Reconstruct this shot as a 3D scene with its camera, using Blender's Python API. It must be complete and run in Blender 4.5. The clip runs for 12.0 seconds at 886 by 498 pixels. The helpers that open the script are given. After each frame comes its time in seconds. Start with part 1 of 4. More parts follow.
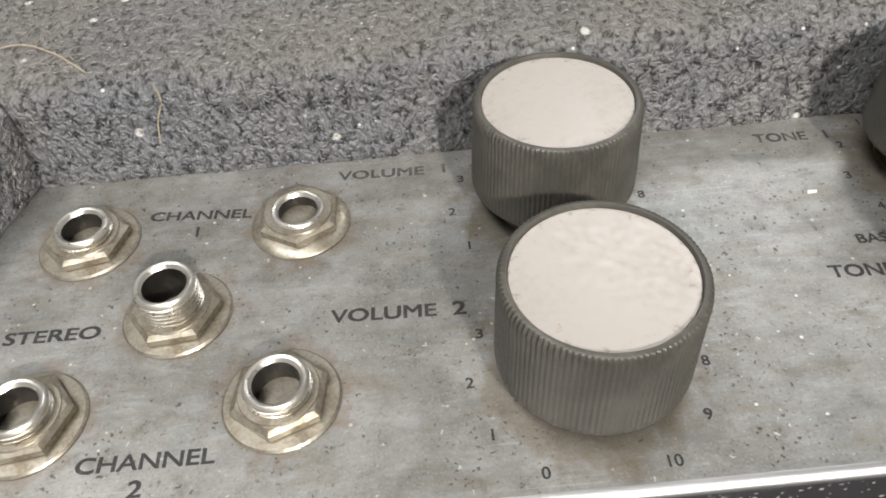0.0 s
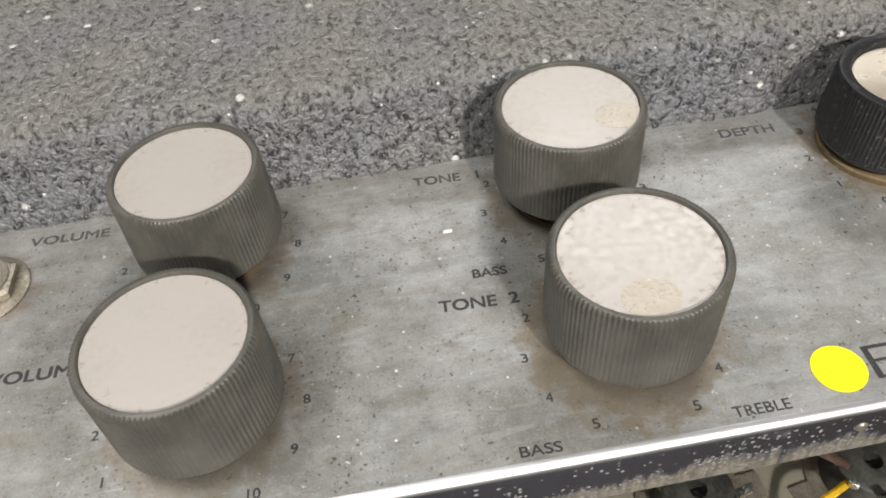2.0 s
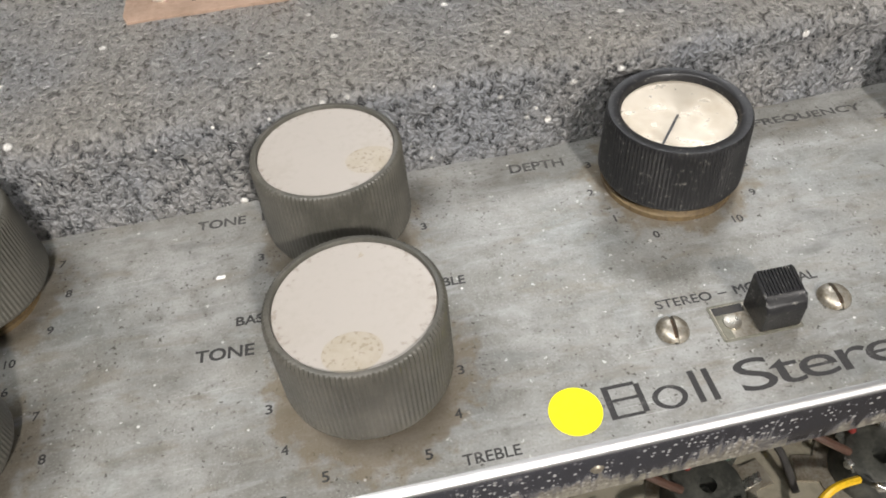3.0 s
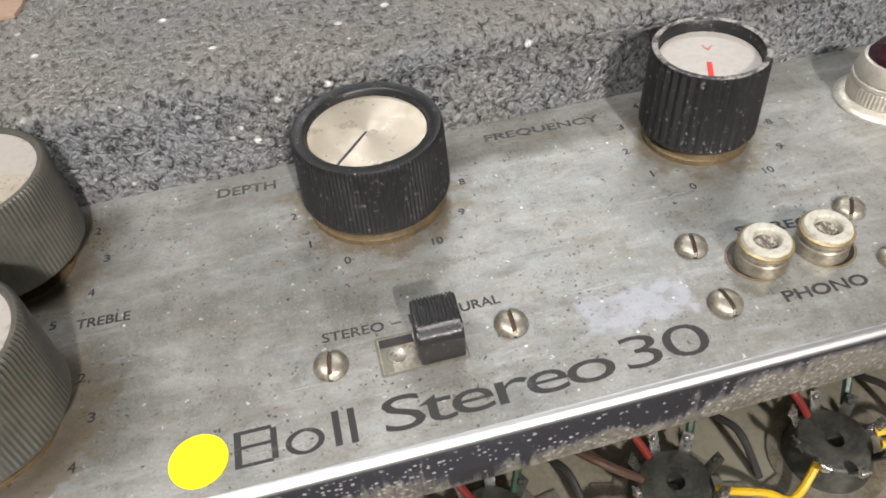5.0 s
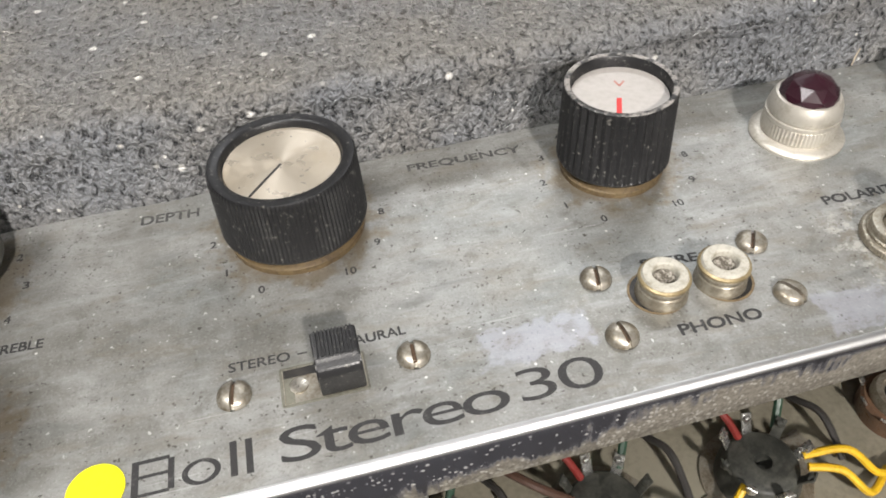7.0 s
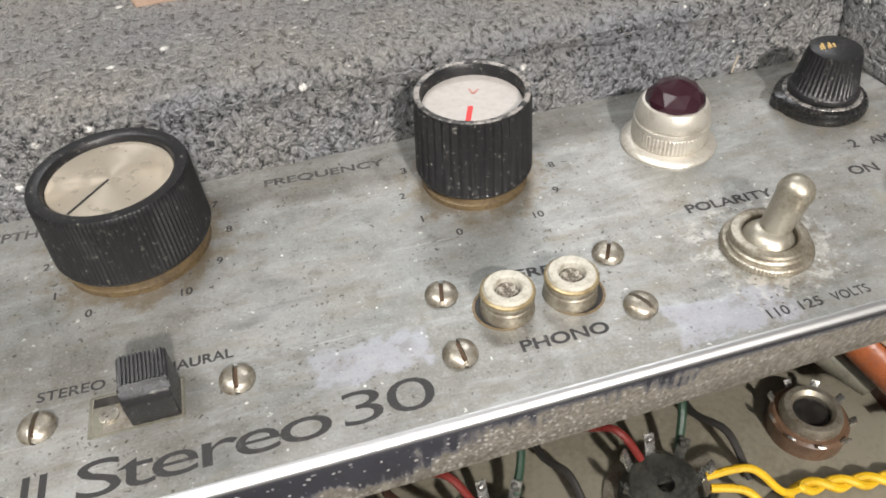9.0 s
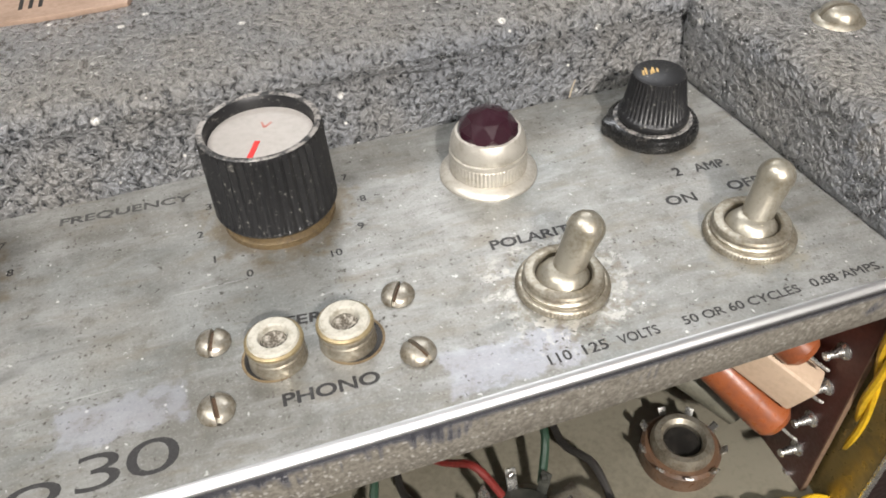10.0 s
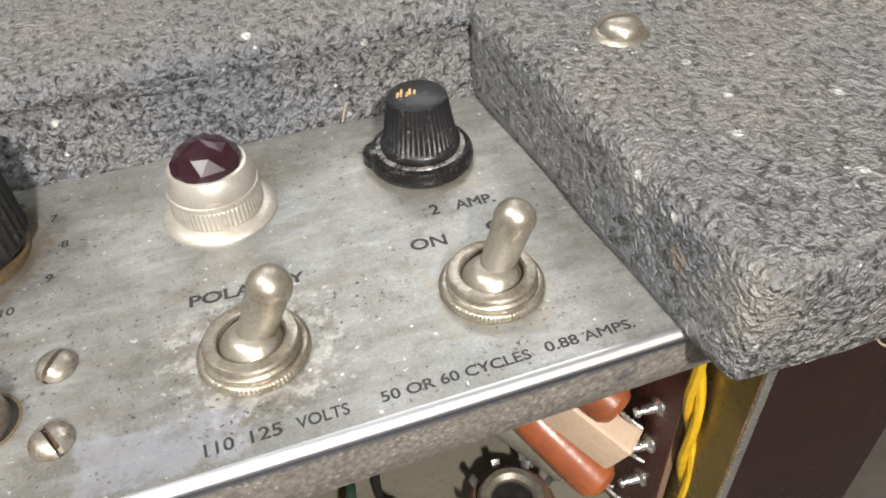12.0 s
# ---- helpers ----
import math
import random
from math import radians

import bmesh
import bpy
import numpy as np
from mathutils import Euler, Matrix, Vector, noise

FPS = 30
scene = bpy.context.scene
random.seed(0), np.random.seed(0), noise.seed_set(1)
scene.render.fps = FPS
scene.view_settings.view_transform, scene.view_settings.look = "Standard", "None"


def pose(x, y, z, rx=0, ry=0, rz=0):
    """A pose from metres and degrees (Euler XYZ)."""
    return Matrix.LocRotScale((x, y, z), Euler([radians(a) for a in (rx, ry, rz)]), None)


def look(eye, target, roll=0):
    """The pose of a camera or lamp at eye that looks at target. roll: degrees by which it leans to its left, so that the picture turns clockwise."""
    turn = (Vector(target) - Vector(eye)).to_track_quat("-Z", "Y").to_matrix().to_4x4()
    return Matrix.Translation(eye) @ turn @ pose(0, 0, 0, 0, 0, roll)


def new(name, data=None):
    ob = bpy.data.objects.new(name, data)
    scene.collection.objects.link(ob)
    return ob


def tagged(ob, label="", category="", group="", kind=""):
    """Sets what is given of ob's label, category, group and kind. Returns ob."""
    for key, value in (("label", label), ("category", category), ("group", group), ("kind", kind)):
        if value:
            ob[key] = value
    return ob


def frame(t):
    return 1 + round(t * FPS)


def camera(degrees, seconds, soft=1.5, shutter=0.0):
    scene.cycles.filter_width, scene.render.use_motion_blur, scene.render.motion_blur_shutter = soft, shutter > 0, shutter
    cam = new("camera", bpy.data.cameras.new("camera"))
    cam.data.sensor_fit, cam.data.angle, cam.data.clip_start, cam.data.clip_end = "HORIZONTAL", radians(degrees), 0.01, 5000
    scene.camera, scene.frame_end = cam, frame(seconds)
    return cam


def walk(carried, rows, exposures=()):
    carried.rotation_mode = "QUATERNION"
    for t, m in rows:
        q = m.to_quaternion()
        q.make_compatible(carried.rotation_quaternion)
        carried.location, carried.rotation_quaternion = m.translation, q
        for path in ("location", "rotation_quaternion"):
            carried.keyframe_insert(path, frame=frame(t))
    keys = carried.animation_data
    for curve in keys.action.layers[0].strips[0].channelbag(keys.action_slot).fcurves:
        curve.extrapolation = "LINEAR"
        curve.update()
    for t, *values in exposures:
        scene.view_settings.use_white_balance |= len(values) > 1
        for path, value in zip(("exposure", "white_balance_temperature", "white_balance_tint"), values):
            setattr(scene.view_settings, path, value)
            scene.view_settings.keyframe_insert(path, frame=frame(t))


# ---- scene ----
cam = camera(60.38, 12.0, soft=1.8)
PATH = [
    (0, (0.01891, 0.01037, 0.08776), (0.02064, 0.11214, -0.02242), -4.66),
    (0.5, (0.03321, 0.01062, 0.08883), (0.03625, 0.11132, -0.02230), -4.89),
    (1, (0.05369, 0.00934, 0.09232), (0.05808, 0.11158, -0.01736), -5.45),
    (1.5, (0.06645, 0.00994, 0.09345), (0.07400, 0.11019, -0.01787), -5.77),
    (2, (0.07167, 0.00213, 0.10007), (0.08006, 0.10242, -0.01116), -5.82),
    (2.5, (0.09446, 0.00136, 0.09983), (0.10559, 0.10184, -0.01098), -6.05),
    (3, (0.10881, 0.00058, 0.10082), (0.12164, 0.10156, -0.00935), -5.60),
    (3.5, (0.12430, 0.00058, 0.09853), (0.13936, 0.10117, -0.01172), -5.18),
    (5.3, (0.16587, -0.00344, 0.09127), (0.18359, 0.09937, -0.01650), -5.45),
    (5.5, (0.17013, -0.00399, 0.09149), (0.18802, 0.09840, -0.01666), -5.38),
    (6, (0.17355, -0.00483, 0.09510), (0.19156, 0.09733, -0.01325), -4.65),
    (6.5, (0.17234, -0.00491, 0.09461), (0.19174, 0.09837, -0.01242), -4.44),
    (6.7, (0.17249, -0.00487, 0.09587), (0.19165, 0.09824, -0.01136), -4.36),
    (8.3, (0.18340, -0.00540, 0.09015), (0.20657, 0.10015, -0.01387), -3.63),
    (8.5, (0.18765, -0.00644, 0.08978), (0.21023, 0.09951, -0.01397), -4.10),
    (9, (0.19549, -0.00723, 0.08835), (0.21946, 0.09863, -0.01518), -3.90),
    (9.5, (0.20884, -0.00712, 0.08881), (0.23335, 0.09970, -0.01361), -4.17),
    (10, (0.22838, -0.00795, 0.08622), (0.25543, 0.09810, -0.01635), -3.72),
    (10.5, (0.24599, -0.00491, 0.08366), (0.27400, 0.10118, -0.01861), -3.44),
    (11, (0.25539, -0.00273, 0.08097), (0.28516, 0.10319, -0.02098), -3.07),
    (11.5, (0.26544, -0.00271, 0.07909), (0.29580, 0.10393, -0.02193), -3.06),
    (12, (0.27272, -0.00250, 0.07617), (0.30302, 0.10373, -0.02531), -3.20),
]
walk(cam, [(t, look(eye, target, roll)) for t, eye, target, roll in PATH], [(0, -0.15), (3.5, -0.07), (6, 0.0), (9, 0.03), (12, 0.14)])

# ---- light ----
world = bpy.data.worlds.new("room_air")
scene.world = world
world.use_nodes = True
world.node_tree.nodes["Background"].inputs[0].default_value = (0.9, 0.95, 1.0, 1)
world.node_tree.nodes["Background"].inputs[1].default_value = 0.15


def area_lamp(name, eye, target, sx, sy, watts, colour):
    data = bpy.data.lights.new(name, "AREA")
    data.shape, data.size, data.size_y, data.energy, data.color = "RECTANGLE", sx, sy, watts, colour
    ob = new(name, data)
    ob.matrix_world = look(eye, target)
    return ob


# added fixed lamp, standing in for a torch carried beside the camera
area_lamp("torch_stand_in", (0.28, -0.72, 0.62), (0.14, 0.08, 0), 0.055, 0.055, 15, (1.0, 0.945, 0.895))
# unseen overhead fill, added to lift the shaded faces
area_lamp("added_overhead_fill", (-0.45, -0.20, 1.55), (-0.40, -0.18, 0), 1.5, 0.5, 30, (1.0, 0.985, 0.975))
# unseen rear lamp, added to lay a sheen on the panel
area_lamp("added_rear_sheen", (0.75, 1.35, 1.55), (0.4, 0.5, 0), 1.1, 0.5, 19, (0.95, 0.965, 1.0))

# ---- materials ----


def nodes_of(name):
    m = bpy.data.materials.new(name)
    m.use_nodes = True
    return m, m.node_tree, m.node_tree.nodes["Principled BSDF"]


def put(tree, kind, **values):
    n = tree.nodes.new(kind)
    for key, value in values.items():
        if key in n.inputs:
            n.inputs[key].default_value = value
    return n


def math_node(tree, op, a, b=None, c=None, clamp=False):
    n = tree.nodes.new("ShaderNodeMath")
    n.operation, n.use_clamp = op, clamp
    for k, v in enumerate((a, b, c)):
        if v is None:
            continue
        if isinstance(v, (int, float)):
            n.inputs[k].default_value = v
        else:
            tree.links.new(v, n.inputs[k])
    return n.outputs[0]


def ramp(tree, fac, lo, hi, a=0.0, b=1.0):
    n = tree.nodes.new("ShaderNodeMapRange")
    n.inputs["From Min"].default_value, n.inputs["From Max"].default_value = lo, hi
    n.inputs["To Min"].default_value, n.inputs["To Max"].default_value = a, b
    tree.links.new(fac, n.inputs["Value"])
    return n.outputs[0]


def mix(tree, fac, a, b, blend="MIX"):
    n = tree.nodes.new("ShaderNodeMix")
    n.data_type, n.blend_type = "RGBA", blend
    for sock, v in ((n.inputs[0], fac), (n.inputs[6], a), (n.inputs[7], b)):
        if isinstance(v, (int, float)):
            sock.default_value = v
        elif isinstance(v, tuple):
            sock.default_value = (*v, 1)
        else:
            tree.links.new(v, sock)
    return n.outputs[2]


def noise_of(tree, scale, detail=3.0, rough=0.55, vector=None, distort=0.0):
    n = put(tree, "ShaderNodeTexNoise", Scale=scale, Detail=detail, Roughness=rough, Distortion=distort)
    if vector is None:
        vector = tree.nodes.new("ShaderNodeTexCoord").outputs["Object"]
    tree.links.new(vector, n.inputs["Vector"])
    return n.outputs["Fac"]


def bumped(tree, shader, height, depth, strength=1.0):
    n = put(tree, "ShaderNodeBump", Strength=strength, Distance=depth)
    tree.links.new(height, n.inputs["Height"])
    tree.links.new(n.outputs[0], shader.inputs["Normal"])


def surface(name, base, worn, rough=0.5, metal=0.0, broad=120.0, fine=1500.0, lo=0.45, hi=0.7, relief=0.00005, spread=0.12, coat=0.0):
    """A surface with a second, worn colour in broad and fine patches, fine relief and uneven gloss."""
    m, tree, s = nodes_of(name)
    a, b = noise_of(tree, broad, 4), noise_of(tree, fine, 2)
    blend = math_node(tree, "ADD", math_node(tree, "MULTIPLY", a, 0.65), math_node(tree, "MULTIPLY", b, 0.35))
    tree.links.new(mix(tree, ramp(tree, blend, lo, hi), base, worn), s.inputs["Base Color"])
    tree.links.new(ramp(tree, b, 0.3, 0.7, rough - spread, rough + spread), s.inputs["Roughness"])
    s.inputs["Metallic"].default_value, s.inputs["Coat Weight"].default_value = metal, coat
    bumped(tree, s, b, relief)
    return m


CRUSTS = ((0.2663, 0.0670, 0.0076, 0.0058),)


def panel_material(stained, patches):
    """Dull plated sheet: cloudy oxide, dark pits, brown rings round the controls and two paler patches where labels were peeled off."""
    m, tree, s = nodes_of("aged_plated_sheet")
    co = tree.nodes.new("ShaderNodeTexCoord").outputs["Object"]
    cloud, fine = noise_of(tree, 45, 6, 0.65, co), noise_of(tree, 820, 6, 0.78, co)
    mottle = noise_of(tree, 240, 5, 0.7, co)
    pits = put(tree, "ShaderNodeTexVoronoi", Scale=1050.0)
    crook = put(tree, "ShaderNodeVectorMath")
    crook.operation = "MULTIPLY_ADD"
    blur = put(tree, "ShaderNodeTexNoise", Scale=1800.0)
    tree.links.new(co, blur.inputs["Vector"])
    tree.links.new(blur.outputs["Color"], crook.inputs[0])
    crook.inputs[1].default_value = (0.0012, 0.0012, 0.0012)
    tree.links.new(co, crook.inputs[2])
    tree.links.new(crook.outputs[0], pits.inputs["Vector"])
    chance = tree.nodes.new("ShaderNodeSeparateColor")
    tree.links.new(pits.outputs["Color"], chance.inputs[0])
    zone = ramp(tree, noise_of(tree, 60, 3, 0.6, co), 0.42, 0.6)
    pit = math_node(tree, "MULTIPLY", ramp(tree, pits.outputs["Distance"], 0.28, 0.16), math_node(tree, "GREATER_THAN", chance.outputs[0], 0.5))
    pit = math_node(tree, "MULTIPLY", pit, zone)
    colour = mix(tree, ramp(tree, cloud, 0.38, 0.66), (0.225, 0.22, 0.20), (0.37, 0.37, 0.355))
    colour = mix(tree, ramp(tree, noise_of(tree, 32, 5, 0.6, co, 0.6), 0.52, 0.72, 0, 0.55), colour, (0.215, 0.24, 0.24))
    colour = mix(tree, ramp(tree, noise_of(tree, 21, 4, 0.6, co), 0.55, 0.75, 0, 0.5), colour, (0.26, 0.225, 0.17))
    colour = mix(tree, ramp(tree, fine, 0.57, 0.66, 0, 0.6), colour, (0.145, 0.137, 0.12))
    colour = mix(tree, ramp(tree, fine, 0.42, 0.3, 0, 0.5), colour, (0.45, 0.45, 0.435))
    colour = mix(tree, ramp(tree, mottle, 0.52, 0.68, 0, 0.65), colour, (0.17, 0.165, 0.145))
    colour = mix(tree, ramp(tree, mottle, 0.45, 0.32, 0, 0.5), colour, (0.40, 0.405, 0.395))
    grit = noise_of(tree, 2400, 2, 0.6, co)
    colour = mix(tree, ramp(tree, grit, 0.57, 0.70, 0, 0.35), colour, (0.11, 0.105, 0.095))
    colour = mix(tree, ramp(tree, grit, 0.42, 0.3, 0, 0.3), colour, (0.55, 0.55, 0.53))
    for angle, along in ((0.5, 26.0), (-0.9, 34.0)):
        turn = tree.nodes.new("ShaderNodeMapping")
        turn.inputs["Rotation"].default_value = (0, 0, angle)
        turn.inputs["Scale"].default_value = (along, 2600.0, 1.0)
        tree.links.new(co, turn.inputs["Vector"])
        line = ramp(tree, noise_of(tree, 1.0, 1, 0.5, turn.outputs[0]), 0.70, 0.74, 0, 0.45)
        colour = mix(tree, math_node(tree, "MULTIPLY", line, ramp(tree, cloud, 0.5, 0.6)), colour, (0.55, 0.55, 0.54))
    for angle, tone, amount in ((0.35, (0.42, 0.425, 0.42), 0.5), (-0.6, (0.175, 0.18, 0.17), 0.5), (1.2, (0.21, 0.18, 0.13), 0.4)):
        wipe = tree.nodes.new("ShaderNodeMapping")
        wipe.inputs["Rotation"].default_value = (0, 0, angle)
        wipe.inputs["Scale"].default_value = (70.0, 260.0, 1.0)
        wipe.inputs["Location"].default_value = (angle * 9, angle * 5, 0)
        tree.links.new(co, wipe.inputs["Vector"])
        smear = noise_of(tree, 1.0, 5, 0.68, wipe.outputs[0], 0.4)
        colour = mix(tree, ramp(tree, smear, 0.53, 0.68, 0, amount), colour, tone)
    fleck = noise_of(tree, 950, 1, 0.5, crook.outputs[0])
    colour = mix(tree, ramp(tree, fleck, 0.735, 0.765, 0, 0.8), colour, (0.06, 0.055, 0.045))
    colour = mix(tree, ramp(tree, fleck, 0.245, 0.22, 0, 0.75), colour, (0.66, 0.655, 0.63))
    dust = put(tree, "ShaderNodeTexVoronoi", Scale=420.0)
    tree.links.new(co, dust.inputs["Vector"])
    keep = tree.nodes.new("ShaderNodeSeparateColor")
    tree.links.new(dust.outputs["Color"], keep.inputs[0])
    colour = mix(tree, math_node(tree, "MULTIPLY", ramp(tree, dust.outputs["Distance"], 0.13, 0.07), math_node(tree, "GREATER_THAN", keep.outputs[1], 0.86)), colour, (0.72, 0.71, 0.68))
    xyz = tree.nodes.new("ShaderNodeSeparateXYZ")
    tree.links.new(co, xyz.inputs[0])
    wob = ramp(tree, noise_of(tree, 260, 4, 0.6, co), 0.3, 0.7, -0.0040, 0.0040)
    for x, y, r, tone, amount in stained:
        d = put(tree, "ShaderNodeVectorMath")
        d.operation = "DISTANCE"
        tree.links.new(co, d.inputs[0])
        d.inputs[1].default_value = (x, y, 0)
        near = ramp(tree, math_node(tree, "ADD", d.outputs["Value"], wob), r + 0.0012, r - 0.0022, 0, amount)
        colour = mix(tree, near, colour, tone)
    rough = ramp(tree, cloud, 0.35, 0.7, 0.34, 0.50)
    for x0, x1, y0, y1 in patches:
        px = math_node(tree, "SUBTRACT", (x1 - x0) / 2, math_node(tree, "ABSOLUTE", math_node(tree, "SUBTRACT", xyz.outputs[0], (x0 + x1) / 2)))
        py = math_node(tree, "SUBTRACT", (y1 - y0) / 2, math_node(tree, "ABSOLUTE", math_node(tree, "SUBTRACT", xyz.outputs[1], (y0 + y1) / 2)))
        inside = ramp(tree, math_node(tree, "ADD", math_node(tree, "MINIMUM", px, py), math_node(tree, "MULTIPLY", wob, 0.3)), -0.0001, 0.0008, 0, 0.5)
        colour = mix(tree, math_node(tree, "MULTIPLY", inside, ramp(tree, mottle, 0.62, 0.5, 0.45, 1.0)), colour, (0.43, 0.44, 0.50))
    flake = noise_of(tree, 420, 5, 0.7, co)
    for x, y, r, wide in CRUSTS:
        d = put(tree, "ShaderNodeVectorMath")
        d.operation = "DISTANCE"
        tree.links.new(co, d.inputs[0])
        d.inputs[1].default_value = (x, y, 0)
        ring = ramp(tree, math_node(tree, "ADD", d.outputs["Value"], wob), r + wide, r + wide * 0.45)
        colour = mix(tree, math_node(tree, "MULTIPLY", ring, ramp(tree, flake, 0.48, 0.43, 0, 0.6)), colour, (0.20, 0.17, 0.125))
        colour = mix(tree, math_node(tree, "MULTIPLY", ring, ramp(tree, flake, 0.535, 0.56, 0, 0.75)), colour, (0.52, 0.50, 0.46))
    colour = mix(tree, math_node(tree, "MULTIPLY", pit, 0.85), colour, (0.07, 0.06, 0.05))
    tree.links.new(colour, s.inputs["Base Color"])
    tree.links.new(rough, s.inputs["Roughness"])
    s.inputs["Metallic"].default_value = 0.5
    bumped(tree, s, math_node(tree, "SUBTRACT", fine, math_node(tree, "MULTIPLY", pit, 1.5)), 0.00006, 0.7)
    return m



def chrome_material():
    """Worn chrome, speckled with pale corrosion and scuffed through towards its lower edge; the bright bend, dark face
    and tan end are reflections put into the colour.
    """
    m, tree, s = nodes_of("worn_chrome_painted_reflections")
    co = tree.nodes.new("ShaderNodeTexCoord").outputs["Object"]
    xyz = tree.nodes.new("ShaderNodeSeparateXYZ")
    tree.links.new(co, xyz.inputs[0])
    fine, broad = noise_of(tree, 1300, 3, 0.65, co), noise_of(tree, 70, 4, 0.6, co)
    speck = put(tree, "ShaderNodeTexVoronoi", Scale=1250.0)
    tree.links.new(co, speck.inputs["Vector"])
    pick = tree.nodes.new("ShaderNodeSeparateColor")
    tree.links.new(speck.outputs["Color"], pick.inputs[0])
    dots = math_node(tree, "MULTIPLY", ramp(tree, math_node(tree, "ADD", speck.outputs["Distance"], ramp(tree, fine, 0.3, 0.7, -0.22, 0.22)), 0.42, 0.26), math_node(tree, "GREATER_THAN", math_node(tree, "ADD", pick.outputs[0], ramp(tree, broad, 0.35, 0.65, -0.35, 0.35)), 0.72))
    streak_map = tree.nodes.new("ShaderNodeMapping")
    streak_map.inputs["Scale"].default_value = (900.0, 60.0, 60.0)
    tree.links.new(co, streak_map.inputs["Vector"])
    streak = noise_of(tree, 1.0, 3, 0.6, streak_map.outputs[0])
    low = math_node(tree, "ADD", ramp(tree, xyz.outputs[2], -0.0050, -0.0125), ramp(tree, broad, 0.3, 0.7, -0.5, 0.5))
    # the tan that grows along x is a reflection put into the colour
    along = math_node(tree, "ADD", ramp(tree, xyz.outputs[0], 0.185, 0.245, 0.02, 0.95), ramp(tree, streak, 0.3, 0.7, -0.25, 0.25))
    dull = ramp(tree, math_node(tree, "ADD", low, along), 0.35, 0.75)
    dull = math_node(tree, "MULTIPLY", dull, ramp(tree, xyz.outputs[2], -0.0012, -0.0026))
    crust = math_node(tree, "MULTIPLY", ramp(tree, math_node(tree, "ADD", xyz.outputs[2], ramp(tree, fine, 0.3, 0.7, -0.0022, 0.0022)), -0.0092, -0.0112), ramp(tree, streak, 0.42, 0.55, 0, 0.8))
    dots = math_node(tree, "MULTIPLY", dots, ramp(tree, xyz.outputs[2], -0.0012, -0.0022))
    # highlight on the bend and dark reflection below it, painted as base colour
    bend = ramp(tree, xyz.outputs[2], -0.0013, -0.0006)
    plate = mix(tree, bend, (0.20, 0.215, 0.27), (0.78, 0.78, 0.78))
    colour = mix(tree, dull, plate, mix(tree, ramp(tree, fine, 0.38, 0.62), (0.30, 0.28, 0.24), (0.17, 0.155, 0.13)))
    colour = mix(tree, crust, colour, (0.42, 0.40, 0.33))
    colour = mix(tree, math_node(tree, "MULTIPLY", dots, ramp(tree, xyz.outputs[0], 0.20, 0.29, 0.65, 0.3)), colour, (0.6, 0.585, 0.55))
    tree.links.new(colour, s.inputs["Base Color"])
    rub = math_node(tree, "MAXIMUM", math_node(tree, "MAXIMUM", dots, dull), crust)
    tree.links.new(math_node(tree, "ADD", ramp(tree, rub, 0, 1, 0.16, 0.45), math_node(tree, "MULTIPLY", bend, 0.24)), s.inputs["Roughness"])
    tree.links.new(ramp(tree, rub, 0, 1, 1.0, 0.3), s.inputs["Metallic"])
    bumped(tree, s, math_node(tree, "ADD", fine, dots), 0.00005, 0.6)
    return m


